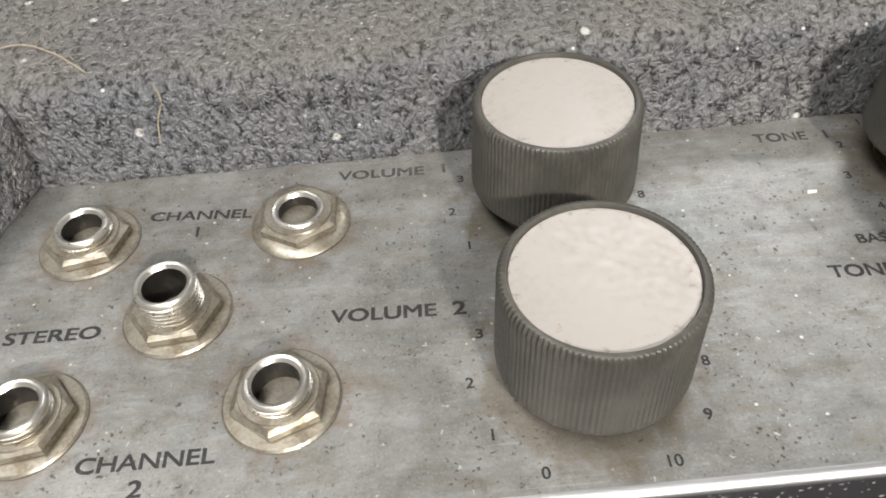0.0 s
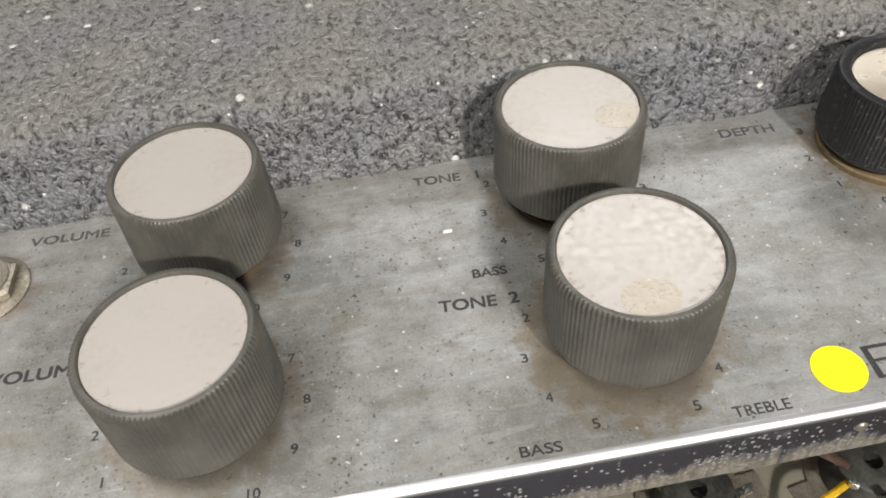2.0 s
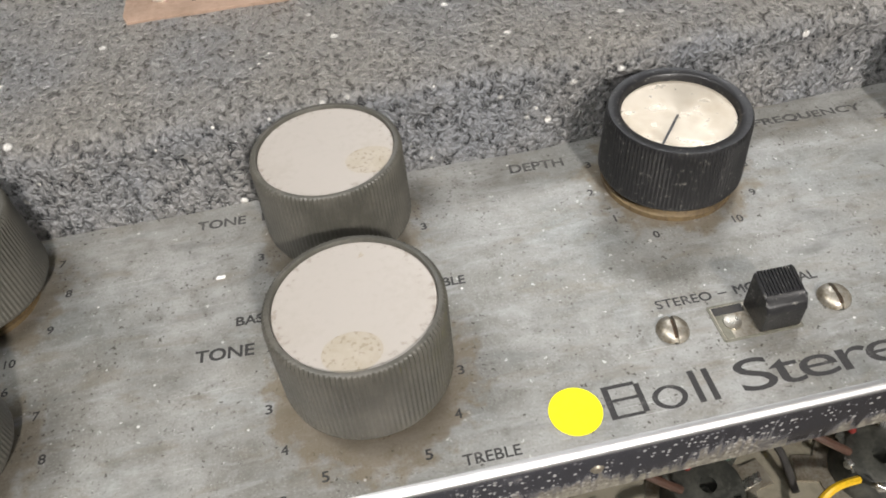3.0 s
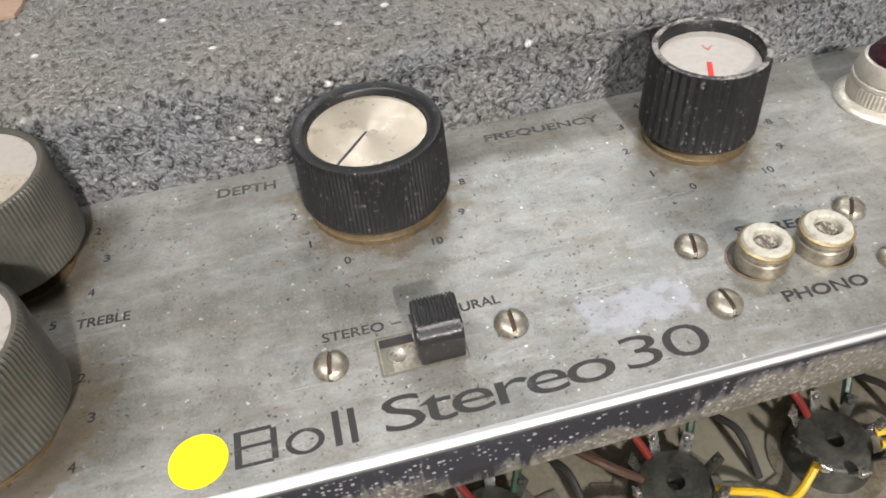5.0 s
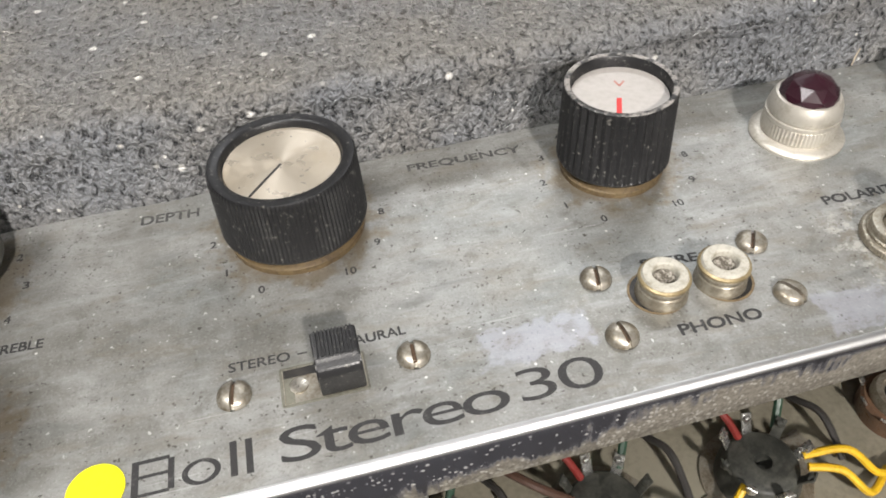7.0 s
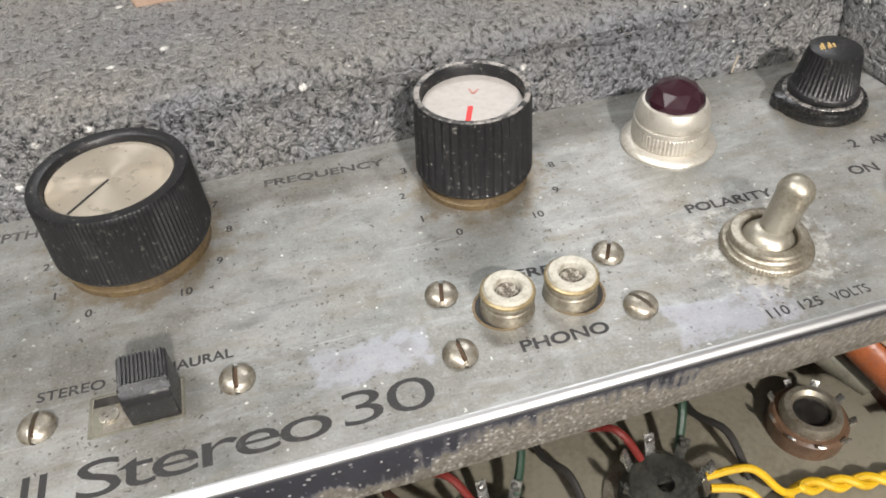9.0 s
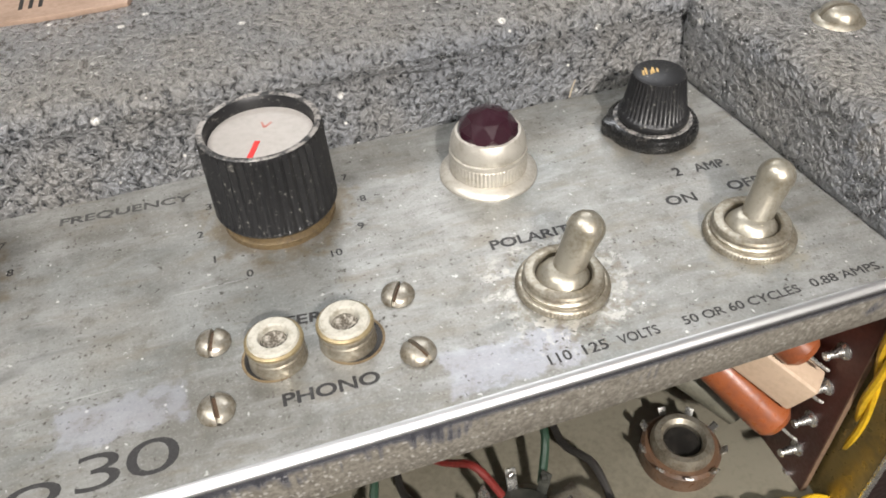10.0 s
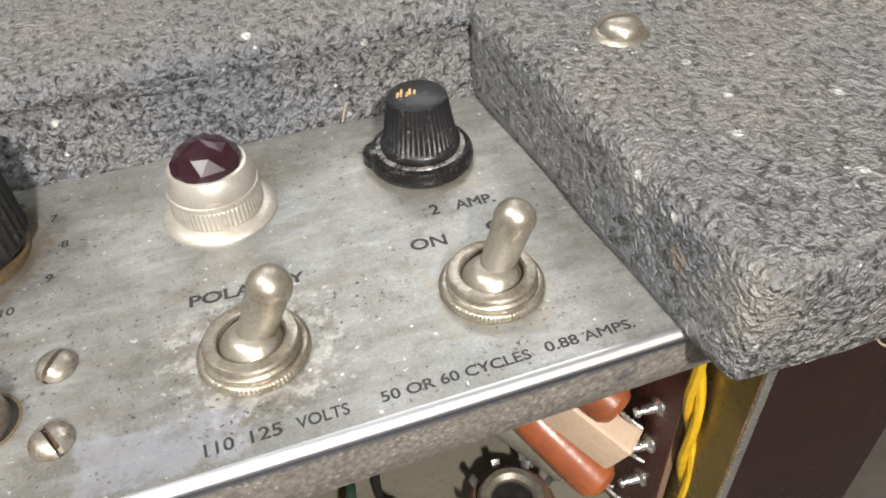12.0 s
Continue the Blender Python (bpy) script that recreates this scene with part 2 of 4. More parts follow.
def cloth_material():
    """Black pebbled vinyl cloth, its raised grain rubbed grey and dusty, with shade painted into the hollows and bright
    specks for lint and glints.
    """
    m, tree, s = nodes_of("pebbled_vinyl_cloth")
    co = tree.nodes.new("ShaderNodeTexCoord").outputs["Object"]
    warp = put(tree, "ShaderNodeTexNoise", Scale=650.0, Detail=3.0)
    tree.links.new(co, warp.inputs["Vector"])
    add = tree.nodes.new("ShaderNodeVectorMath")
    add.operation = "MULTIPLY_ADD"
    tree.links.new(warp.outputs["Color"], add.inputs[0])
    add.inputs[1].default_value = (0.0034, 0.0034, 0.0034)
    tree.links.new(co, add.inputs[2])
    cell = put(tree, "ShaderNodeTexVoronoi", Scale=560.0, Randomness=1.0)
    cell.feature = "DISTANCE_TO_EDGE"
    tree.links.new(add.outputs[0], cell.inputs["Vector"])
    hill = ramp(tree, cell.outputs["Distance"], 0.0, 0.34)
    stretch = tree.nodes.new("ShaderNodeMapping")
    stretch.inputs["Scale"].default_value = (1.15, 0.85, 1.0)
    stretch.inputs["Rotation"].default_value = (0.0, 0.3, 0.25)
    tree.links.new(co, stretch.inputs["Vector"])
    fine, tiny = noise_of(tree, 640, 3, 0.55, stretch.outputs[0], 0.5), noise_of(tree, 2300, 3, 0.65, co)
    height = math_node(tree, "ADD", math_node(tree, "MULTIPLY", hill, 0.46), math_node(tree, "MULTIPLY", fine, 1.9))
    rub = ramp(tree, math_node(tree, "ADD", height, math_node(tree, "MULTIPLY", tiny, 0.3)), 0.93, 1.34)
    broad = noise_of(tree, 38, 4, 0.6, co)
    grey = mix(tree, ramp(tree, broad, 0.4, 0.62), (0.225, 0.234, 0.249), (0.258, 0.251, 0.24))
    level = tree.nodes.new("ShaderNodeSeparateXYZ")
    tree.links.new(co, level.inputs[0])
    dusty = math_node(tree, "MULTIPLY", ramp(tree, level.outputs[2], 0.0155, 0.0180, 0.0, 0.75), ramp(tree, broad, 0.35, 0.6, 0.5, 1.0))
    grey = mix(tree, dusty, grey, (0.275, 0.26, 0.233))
    # near-black in the hollows: shade between the grain, put into the colour
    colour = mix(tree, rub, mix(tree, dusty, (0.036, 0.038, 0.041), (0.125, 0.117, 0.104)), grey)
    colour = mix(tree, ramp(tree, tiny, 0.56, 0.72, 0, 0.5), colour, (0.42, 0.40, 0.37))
    # larger pale specks: lint, and glints painted on the glossy grain
    lint = put(tree, "ShaderNodeTexVoronoi", Scale=210.0)
    tree.links.new(co, lint.inputs["Vector"])
    pick = tree.nodes.new("ShaderNodeSeparateColor")
    tree.links.new(lint.outputs["Color"], pick.inputs[0])
    bit = math_node(tree, "MULTIPLY", ramp(tree, lint.outputs["Distance"], 0.2, 0.12), math_node(tree, "GREATER_THAN", pick.outputs[0], 0.81))
    for place, r, tone, amount in (((0.319, 0.0545, 0.0100), 0.0018, (0.36, 0.25, 0.13), 0.8), ((0.3215, 0.0440, 0.0120), 0.0065, (0.45, 0.42, 0.37), 0.55), ((0.3185, 0.0660, 0.0150), 0.0060, (0.40, 0.37, 0.33), 0.4)):
        d = put(tree, "ShaderNodeVectorMath")
        d.operation = "DISTANCE"
        tree.links.new(co, d.inputs[0])
        d.inputs[1].default_value = place
        near = ramp(tree, math_node(tree, "ADD", d.outputs["Value"], ramp(tree, fine, 0.3, 0.7, -r * 0.5, r * 0.5)), r, r * 0.4, 0, amount)
        colour = mix(tree, near, colour, tone)
    # smaller pale dots paint further glints into the colour
    painted_glint = put(tree, "ShaderNodeTexVoronoi", Scale=430.0)
    tree.links.new(co, painted_glint.inputs["Vector"])
    few = tree.nodes.new("ShaderNodeSeparateColor")
    tree.links.new(painted_glint.outputs["Color"], few.inputs[0])
    bit = math_node(tree, "MAXIMUM", bit, math_node(tree, "MULTIPLY", ramp(tree, painted_glint.outputs["Distance"], 0.17, 0.1), math_node(tree, "GREATER_THAN", few.outputs[2], 0.9)))
    colour = mix(tree, bit, colour, (0.82, 0.8, 0.76))
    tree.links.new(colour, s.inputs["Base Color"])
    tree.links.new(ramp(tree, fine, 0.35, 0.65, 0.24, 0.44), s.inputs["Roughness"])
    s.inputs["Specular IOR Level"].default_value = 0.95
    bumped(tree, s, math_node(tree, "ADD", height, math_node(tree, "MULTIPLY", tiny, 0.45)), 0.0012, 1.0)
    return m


KNOBS = {"volume_low": (0.0385, 0.0676), "volume_high": (0.0390, 0.1010), "tone_low": (0.1044, 0.0682), "tone_high": (0.1036, 0.1015),
         "depth": (0.1660, 0.1008), "frequency": (0.2267, 0.1001)}
SCALES = {"volume_low": (0.0380, 0.0665), "volume_high": (0.0380, 0.0995), "tone_low": (0.1031, 0.0670), "tone_high": (0.1031, 0.0995), "depth": (0.1660, 0.1000), "frequency": (0.2270, 0.0988)}
JACKS = [(-0.0369, 0.0999), (-0.0024, 0.1001), (-0.0199, 0.0832), (-0.0033, 0.0667), (-0.0375, 0.0667)]
JEWEL, FUSE, POLARITY, POWER = (0.2651, 0.0985), (0.2991, 0.1002), (0.2663, 0.0670), (0.2995, 0.0676)

brown, rust, lime = (0.18, 0.135, 0.075), (0.20, 0.135, 0.085), (0.5, 0.49, 0.44)
PANEL = panel_material(
    [(*KNOBS["volume_low"], 0.0150, brown, 0.45), (*KNOBS["volume_high"], 0.0145, brown, 0.5), (*KNOBS["tone_low"], 0.0165, brown, 0.6), (*KNOBS["tone_high"], 0.0150, brown, 0.5),
     (*KNOBS["depth"], 0.0150, brown, 0.6), (*KNOBS["frequency"], 0.0125, brown, 0.6), (*POLARITY, 0.0098, lime, 0.32), (*POWER, 0.0088, (0.3, 0.27, 0.2), 0.5),
     (*FUSE, 0.0098, (0.3, 0.26, 0.2), 0.4)] + [(x, y, 0.0090, rust, 0.42) for x, y in JACKS],
    [(0.1905, 0.2087, 0.0605, 0.0675), (0.2440, 0.2640, 0.0520, 0.0600)])
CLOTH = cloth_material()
CHROME = chrome_material()
INK = surface("black_print", (0.025, 0.024, 0.024), (0.12, 0.115, 0.11), 0.55, 0, 500, 2600, 0.55, 0.75)
PALE_INK = surface("faded_print", (0.042, 0.042, 0.041), (0.15, 0.145, 0.137), 0.55, 0, 500, 2600, 0.45, 0.7)
GREY_PLASTIC = surface("warm_grey_plastic", (0.064, 0.062, 0.052), (0.105, 0.099, 0.084), 0.42, 0, 160, 1400, 0.42, 0.66, 0.00004)
BLACK_PLASTIC = surface("dusty_black_plastic", (0.012, 0.012, 0.013), (0.15, 0.145, 0.13), 0.4, 0, 1000, 2600, 0.585, 0.67, 0.00004)
GLOSS_BLACK = surface("glossy_black_plastic", (0.010, 0.010, 0.010), (0.05, 0.045, 0.04), 0.25, 0, 250, 1500, 0.55, 0.75, 0.00002, 0.08)
BLUSH = surface("dull_blush_disc", (0.42, 0.388, 0.355), (0.36, 0.325, 0.285), 0.4, 0.2, 70, 900, 0.45, 0.8, 0.000002)


def tarnished_rim(m, r):
    """Brown specks that gather towards the rim of a disc of radius r."""
    tree, s = m.node_tree, m.node_tree.nodes["Principled BSDF"]
    co = tree.nodes.new("ShaderNodeTexCoord").outputs["Object"]
    xyz = tree.nodes.new("ShaderNodeSeparateXYZ")
    tree.links.new(co, xyz.inputs[0])
    d = math_node(tree, "SQRT", math_node(tree, "ADD", math_node(tree, "POWER", xyz.outputs[0], 2.0), math_node(tree, "POWER", xyz.outputs[1], 2.0)))
    speck = math_node(tree, "ADD", noise_of(tree, 900, 4, 0.65, co), ramp(tree, d, r * 0.7, r, -0.2, 0.05))
    old = s.inputs["Base Color"].links[0].from_socket
    tree.links.new(mix(tree, ramp(tree, speck, 0.56, 0.66, 0, 0.5), old, (0.22, 0.185, 0.14)), s.inputs["Base Color"])


tarnished_rim(BLUSH, 0.0113)
SPUN = surface("spun_aluminium", (0.55, 0.49, 0.40), (0.44, 0.37, 0.27), 0.36, 0.6, 90, 500, 0.45, 0.75, 0.00002)
SPUN_SHADER = SPUN.node_tree.nodes["Principled BSDF"]
SPUN_SHADER.inputs["Anisotropic"].default_value = 0.75
TURNED = SPUN.node_tree.nodes.new("ShaderNodeTangent")
TURNED.direction_type, TURNED.axis = "RADIAL", "Z"
SPUN.node_tree.links.new(TURNED.outputs[0], SPUN_SHADER.inputs["Tangent"])
PALE_DISC = surface("pale_metal_disc", (0.47, 0.44, 0.41), (0.39, 0.36, 0.33), 0.4, 0.3, 110, 900, 0.4, 0.75, 0.00002)
NICKEL = surface("worn_nickel", (0.53, 0.50, 0.44), (0.28, 0.245, 0.185), 0.33, 0.88, 220, 1500, 0.45, 0.7, 0.00003)
DULL_NICKEL = surface("tarnished_nickel", (0.41, 0.38, 0.315), (0.20, 0.165, 0.115), 0.42, 0.75, 260, 1600, 0.42, 0.68, 0.00005)
BRIGHT = surface("bright_nickel", (0.66, 0.64, 0.59), (0.5, 0.46, 0.39), 0.34, 0.85, 200, 1300, 0.5, 0.75, 0.00002, 0.08)
SATIN = surface("satin_nickel", (0.56, 0.53, 0.47), (0.40, 0.36, 0.29), 0.43, 0.6, 260, 1600, 0.5, 0.72, 0.00003, 0.08)
LEVER = surface("worn_lever_nickel", (0.46, 0.43, 0.36), (0.25, 0.215, 0.15), 0.41, 0.78, 260, 1500, 0.46, 0.68, 0.00004, 0.10)
BRASS = surface("dull_brass", (0.165, 0.118, 0.06), (0.085, 0.06, 0.035), 0.5, 0.3, 240, 1500, 0.42, 0.66, 0.00004)
CHALK = surface("cream_insulator", (0.46, 0.44, 0.38), (0.25, 0.23, 0.18), 0.55, 0, 500, 2400, 0.45, 0.68, 0.00006)
SCREW_METAL = surface("browned_screw_metal", (0.44, 0.41, 0.35), (0.19, 0.155, 0.105), 0.4, 0.75, 320, 1800, 0.42, 0.66, 0.00004)
RUST_RING = surface("browned_hole_edge", (0.20, 0.15, 0.085), (0.10, 0.06, 0.035), 0.6, 0.2, 400, 2000)
BRASS_EDGE = surface("browned_brass_bead", (0.36, 0.29, 0.165), (0.20, 0.15, 0.08), 0.42, 0.6, 400, 2000)
CRUSTY = surface("crusted_contact", (0.40, 0.37, 0.32), (0.09, 0.075, 0.055), 0.6, 0.2, 900, 3000, 0.44, 0.56, 0.0002)
RUST = surface("rust_in_slot", (0.085, 0.05, 0.028), (0.035, 0.022, 0.014), 0.7, 0, 500, 2400)
GREY_SLEEVE = surface("greenish_grey_sleeve", (0.17, 0.165, 0.13), (0.095, 0.092, 0.07), 0.5, 0.1, 160, 1200)
# near-black colour carries the shade inside bores, gaps and slots
DARK_HOLE = surface("painted_hole_shade", (0.012, 0.011, 0.010), (0.04, 0.035, 0.03), 0.45, 0, 200, 1200)
YELLOW = surface("yellow_sticker_paper", (0.90, 0.80, 0.0), (0.86, 0.74, 0.0), 0.55, 0, 120, 900, 0.5, 0.8, 0.00001)
RED_PAINT = surface("red_paint", (0.62, 0.03, 0.03), (0.45, 0.04, 0.03), 0.4, 0, 200, 1200)
FADED_RED = surface("faded_red_paint", (0.45, 0.17, 0.14), (0.42, 0.30, 0.26), 0.45, 0, 500, 2200)
GOLD_PRINT = surface("worn_gold_print", (0.62, 0.42, 0.16), (0.4, 0.26, 0.1), 0.45, 0.3, 400, 2000)
SMUDGE = surface("yellowed_smudge", (0.355, 0.315, 0.245), (0.42, 0.375, 0.32), 0.34, 0.15, 400, 1500, 0.4, 0.65)
FLOOR_PLATE = surface("cream_chassis_plate", (0.225, 0.208, 0.160), (0.14, 0.125, 0.090), 0.5, 0.2, 40, 600, 0.45, 0.7, 0.00004)
ZINC = surface("yellow_zinc_plate", (0.26, 0.20, 0.075), (0.10, 0.075, 0.035), 0.35, 0.6, 45, 500, 0.4, 0.66, 0.00003)
MAROON = surface("maroon_fibre_board", (0.075, 0.02, 0.015), (0.045, 0.013, 0.010), 0.45, 0, 80, 900, 0.42, 0.66, 0.00004)
DARK_WOOD = surface("dark_maroon_wood", (0.017, 0.0055, 0.0042), (0.010, 0.0038, 0.003), 0.5, 0, 60, 700, 0.42, 0.66, 0.00005)
ORANGE = surface("orange_dipped_resin", (0.30, 0.085, 0.028), (0.17, 0.05, 0.024), 0.35, 0, 90, 700, 0.42, 0.68, 0.00006, coat=0.2)
PAPER = surface("tan_paper_sleeve", (0.58, 0.44, 0.32), (0.46, 0.34, 0.24), 0.6, 0, 120, 900)
BAKELITE = surface("dusty_dark_bakelite", (0.02, 0.021, 0.018), (0.07, 0.07, 0.058), 0.55, 0, 200, 1200, 0.42, 0.66, 0.00006)
RAW_EDGE = surface("sawn_fibre_edge", (0.20, 0.13, 0.085), (0.13, 0.08, 0.05), 0.6, 0, 200, 1500)
WAFER = surface("brown_phenolic", (0.13, 0.075, 0.045), (0.075, 0.047, 0.032), 0.35, 0, 200, 1200)
SOLDER = surface("tinned_solder", (0.6, 0.6, 0.58), (0.42, 0.41, 0.38), 0.28, 0.9, 300, 1500)
WIRES = {n: surface(n + "_insulation", c, tuple(v * 0.65 for v in c), 0.45, 0, 200, 1200) for n, c in
         {"yellow": (0.68, 0.42, 0.015), "red": (0.18, 0.022, 0.018), "green": (0.022, 0.055, 0.034), "black": (0.03, 0.028, 0.026), "brown": (0.075, 0.04, 0.028), "white": (0.5, 0.48, 0.42), "thread": (0.42, 0.36, 0.27)}.items()}
WALL = surface("workshop_wall_paint", (0.76, 0.75, 0.72), (0.68, 0.67, 0.64), 0.8, 0, 1.5, 30, 0.45, 0.7, 0.0005)
CEIL = surface("white_ceiling_paint", (0.75, 0.75, 0.73), (0.68, 0.68, 0.66), 0.85, 0, 1.5, 30, 0.45, 0.7, 0.0005)
BENCH = surface("worn_bench_top", (0.075, 0.065, 0.055), (0.045, 0.038, 0.03), 0.6, 0, 8, 160, 0.42, 0.66, 0.0003)
LEATHER = surface("tan_metal_plate", (0.44, 0.31, 0.235), (0.32, 0.225, 0.165), 0.4, 0.35, 120, 900, 0.42, 0.66, 0.00003)
PEELED = surface("worn_grey_rim", (0.30, 0.28, 0.26), (0.035, 0.035, 0.035), 0.45, 0.2, 420, 1700, 0.44, 0.56)


def jewel_material():
    m, tree, s = nodes_of("dark_red_cut_glass")
    tree.links.new(mix(tree, noise_of(tree, 200, 2), (0.017, 0.005, 0.008), (0.036, 0.010, 0.018)), s.inputs["Base Color"])
    s.inputs["Roughness"].default_value, s.inputs["Coat Weight"].default_value, s.inputs["IOR"].default_value = 0.22, 0.3, 1.55
    return m


JEWEL_GLASS = jewel_material()

# ---- building blocks ----


def part(name, bm, material, parent=None, label="", angle=32):
    """Links a bmesh as one mesh object under a thing or a part."""
    me = bpy.data.meshes.new(name)
    bm.to_mesh(me)
    bm.free()
    me.materials.append(material)
    me.polygons.foreach_set("use_smooth", [True] * len(me.polygons))
    me.set_sharp_from_angle(angle=radians(angle))
    ob = new(name, me)
    if parent is not None:
        ob.parent = parent
    if label:
        ob["label"] = label
    return ob


def piece(name, m, parent, label=""):
    """An Empty that holds the pieces of one part."""
    ob = tagged(new(name), label)
    ob.empty_display_size = 0.005
    ob.parent = parent
    ob.matrix_local = m
    return ob


def thing(name, m, label, category, group="", kind=""):
    ob = tagged(new(name), label, category, group, kind)
    ob.empty_display_size = 0.005
    ob.matrix_world = m
    return ob


def lathe(profile, n=48, top=True, bottom=False, wave=None):
    """A body turned round z from (r, z) or (r, z, flute depth); wave(i) gives the flute's share at each step."""
    bm = bmesh.new()
    wave = wave or (lambda i: i % 2)
    rings = []
    for p in profile:
        r, z, cut = p if len(p) == 3 else (*p, 0.0)
        rings.append([bm.verts.new(((r - cut * wave(i)) * math.cos(2 * math.pi * i / n), (r - cut * wave(i)) * math.sin(2 * math.pi * i / n), z)) for i in range(n)])
    for a, b in zip(rings, rings[1:]):
        for i in range(n):
            bm.faces.new((a[i], a[(i + 1) % n], b[(i + 1) % n], b[i]))
    if top:
        bm.faces.new(rings[-1])
    if bottom:
        bm.faces.new(rings[0][::-1])
    return bm


def prism(points, z0, z1, bevel=0.0, segments=2):
    """An upright prism over an outline, with rounded edges."""
    bm = bmesh.new()
    low, high = [bm.verts.new((x, y, z0)) for x, y in points], [bm.verts.new((x, y, z1)) for x, y in points]
    bm.faces.new(low[::-1]), bm.faces.new(high)
    for i in range(len(points)):
        j = (i + 1) % len(points)
        bm.faces.new((low[i], low[j], high[j], high[i]))
    if bevel:
        bmesh.ops.bevel(bm, geom=bm.edges[:], offset=bevel, segments=segments, profile=0.6, affect="EDGES")
    return bm


def box(x0, x1, y0, y1, z0, z1, bevel=0.0, segments=2):
    return prism([(x0, y0), (x1, y0), (x1, y1), (x0, y1)], z0, z1, bevel, segments)


def tube(points, r, sides=8):
    """A round wire along points, smoothed."""
    p = [Vector(q) for q in points]
    smooth = []
    for i in range(len(p) - 1):
        a, b, c, d = p[max(i - 1, 0)], p[i], p[i + 1], p[min(i + 2, len(p) - 1)]
        for k in range(6):
            t = k / 6
            smooth.append(0.5 * ((2 * b) + (c - a) * t + (2 * a - 5 * b + 4 * c - d) * t * t + (3 * b - a - 3 * c + d) * t ** 3))
    smooth.append(p[-1])
    bm = bmesh.new()
    rings, side = [], Vector((0.31, 0.2, 0.93))
    for i, q in enumerate(smooth):
        way = (smooth[min(i + 1, len(smooth) - 1)] - smooth[max(i - 1, 0)]).normalized()
        u = way.cross(side).normalized()
        v = way.cross(u)
        rings.append([bm.verts.new(q + r * (math.cos(2 * math.pi * k / sides) * u + math.sin(2 * math.pi * k / sides) * v)) for k in range(sides)])
    for a, b in zip(rings, rings[1:]):
        for k in range(sides):
            bm.faces.new((a[k], a[(k + 1) % sides], b[(k + 1) % sides], b[k]))
    bm.faces.new(rings[0][::-1]), bm.faces.new(rings[-1])
    return bm


def moved(bm, m):
    bmesh.ops.transform(bm, matrix=m, verts=bm.verts)
    return bm


def joined(*parts_):
    """Several bmeshes in one."""
    out = bmesh.new()
    for b in parts_:
        me = bpy.data.meshes.new("piece")
        b.to_mesh(me)
        b.free()
        out.from_mesh(me)
        bpy.data.meshes.remove(me)
    return out


def word(text, x0, y0, x1, y1, h, parent, material=INK, z=0.00004, bold=None, name="printed_word", spacing=1.0):
    """A printed word on the panel: its baseline from (x0, y0) to (x1, y1), its height h, all in millimetres."""
    bold = (0.032 if h > 1.9 else 0.02) if bold is None else bold
    curve = bpy.data.curves.new("lettering", "FONT")
    curve.body, curve.resolution_u, curve.space_character = text, 4, spacing
    source = bpy.data.objects.new("lettering", curve)
    scene.collection.objects.link(source)
    me = bpy.data.meshes.new_from_object(source.evaluated_get(bpy.context.evaluated_depsgraph_get()))
    bpy.data.objects.remove(source)
    bpy.data.curves.remove(curve)
    bm = bmesh.new()
    bm.from_mesh(me)
    bmesh.ops.remove_doubles(bm, verts=bm.verts, dist=0.0001)
    push = {}
    for e in bm.edges:
        if len(e.link_faces) == 1:
            a, b = e.verts
            side = Vector((b.co.y - a.co.y, a.co.x - b.co.x, 0))
            if side.length < 1e-7:
                continue
            side.normalize()
            if side.dot(e.link_faces[0].calc_center_median() - a.co) > 0:
                side.negate()
            for v in (a, b):
                push[v] = push.get(v, Vector((0, 0, 0))) + side
    for v, way in push.items():
        if way.length > 1e-5:
            v.co += way.normalized() * bold
    bm.to_mesh(me)
    bm.free()
    xs, ys = [v.co.x for v in me.vertices], [v.co.y for v in me.vertices]
    length, turn = math.hypot(x1 - x0, y1 - y0), math.atan2(y1 - y0, x1 - x0)
    m = Matrix.Translation((x0 / 1000, y0 / 1000, z)) @ Matrix.Rotation(turn, 4, "Z") @ Matrix.Diagonal((length / 1000 / (max(xs) - min(xs)), h / 1000 / (max(ys) - min(ys)), 1, 1)) @ Matrix.Translation((-min(xs), -min(ys), 0))
    me.transform(m)
    me.materials.clear()
    me.materials.append(material)
    me.name = name
    ob = new(name, me)
    ob.parent = parent
    ob["label"] = "black printed lettering"
    return ob

# ---- room ----
BENCH_Z = -0.094


def slab(name, x0, x1, y0, y1, z0, z1, material, label, category, bevel=0.0):
    return tagged(part(name, box(x0, x1, y0, y1, z0, z1, bevel), material), label, category, kind="structure")


slab("floor", -2.2, 2.6, -2.2, 2.4, -0.98, -0.94, BENCH, "plain brown workshop floor", "floor")
slab("ceiling", -2.2, 2.6, -2.2, 2.4, 1.60, 1.66, CEIL, "plain white painted workshop ceiling", "ceiling")
slab("wall_north", -2.2, 2.6, 2.4, 2.5, -0.94, 1.60, WALL, "plain pale painted workshop wall", "wall")
slab("wall_south", -2.2, 2.6, -2.3, -2.2, -0.94, 1.60, WALL, "plain pale painted workshop wall", "wall")
slab("wall_west", -2.3, -2.2, -2.2, 2.4, -0.94, 1.60, WALL, "plain pale painted workshop wall", "wall")
slab("wall_east", 2.6, 2.7, -2.2, 2.4, -0.94, 1.60, WALL, "plain pale painted workshop wall", "wall")
bench = thing("workbench", pose(0.14, 0.1, BENCH_Z), "worn brown wooden workbench under the amplifier", "workbench")
part("tabletop", box(-0.7, 0.7, -0.35, 0.4, -0.04, 0, 0.004), BENCH, bench)
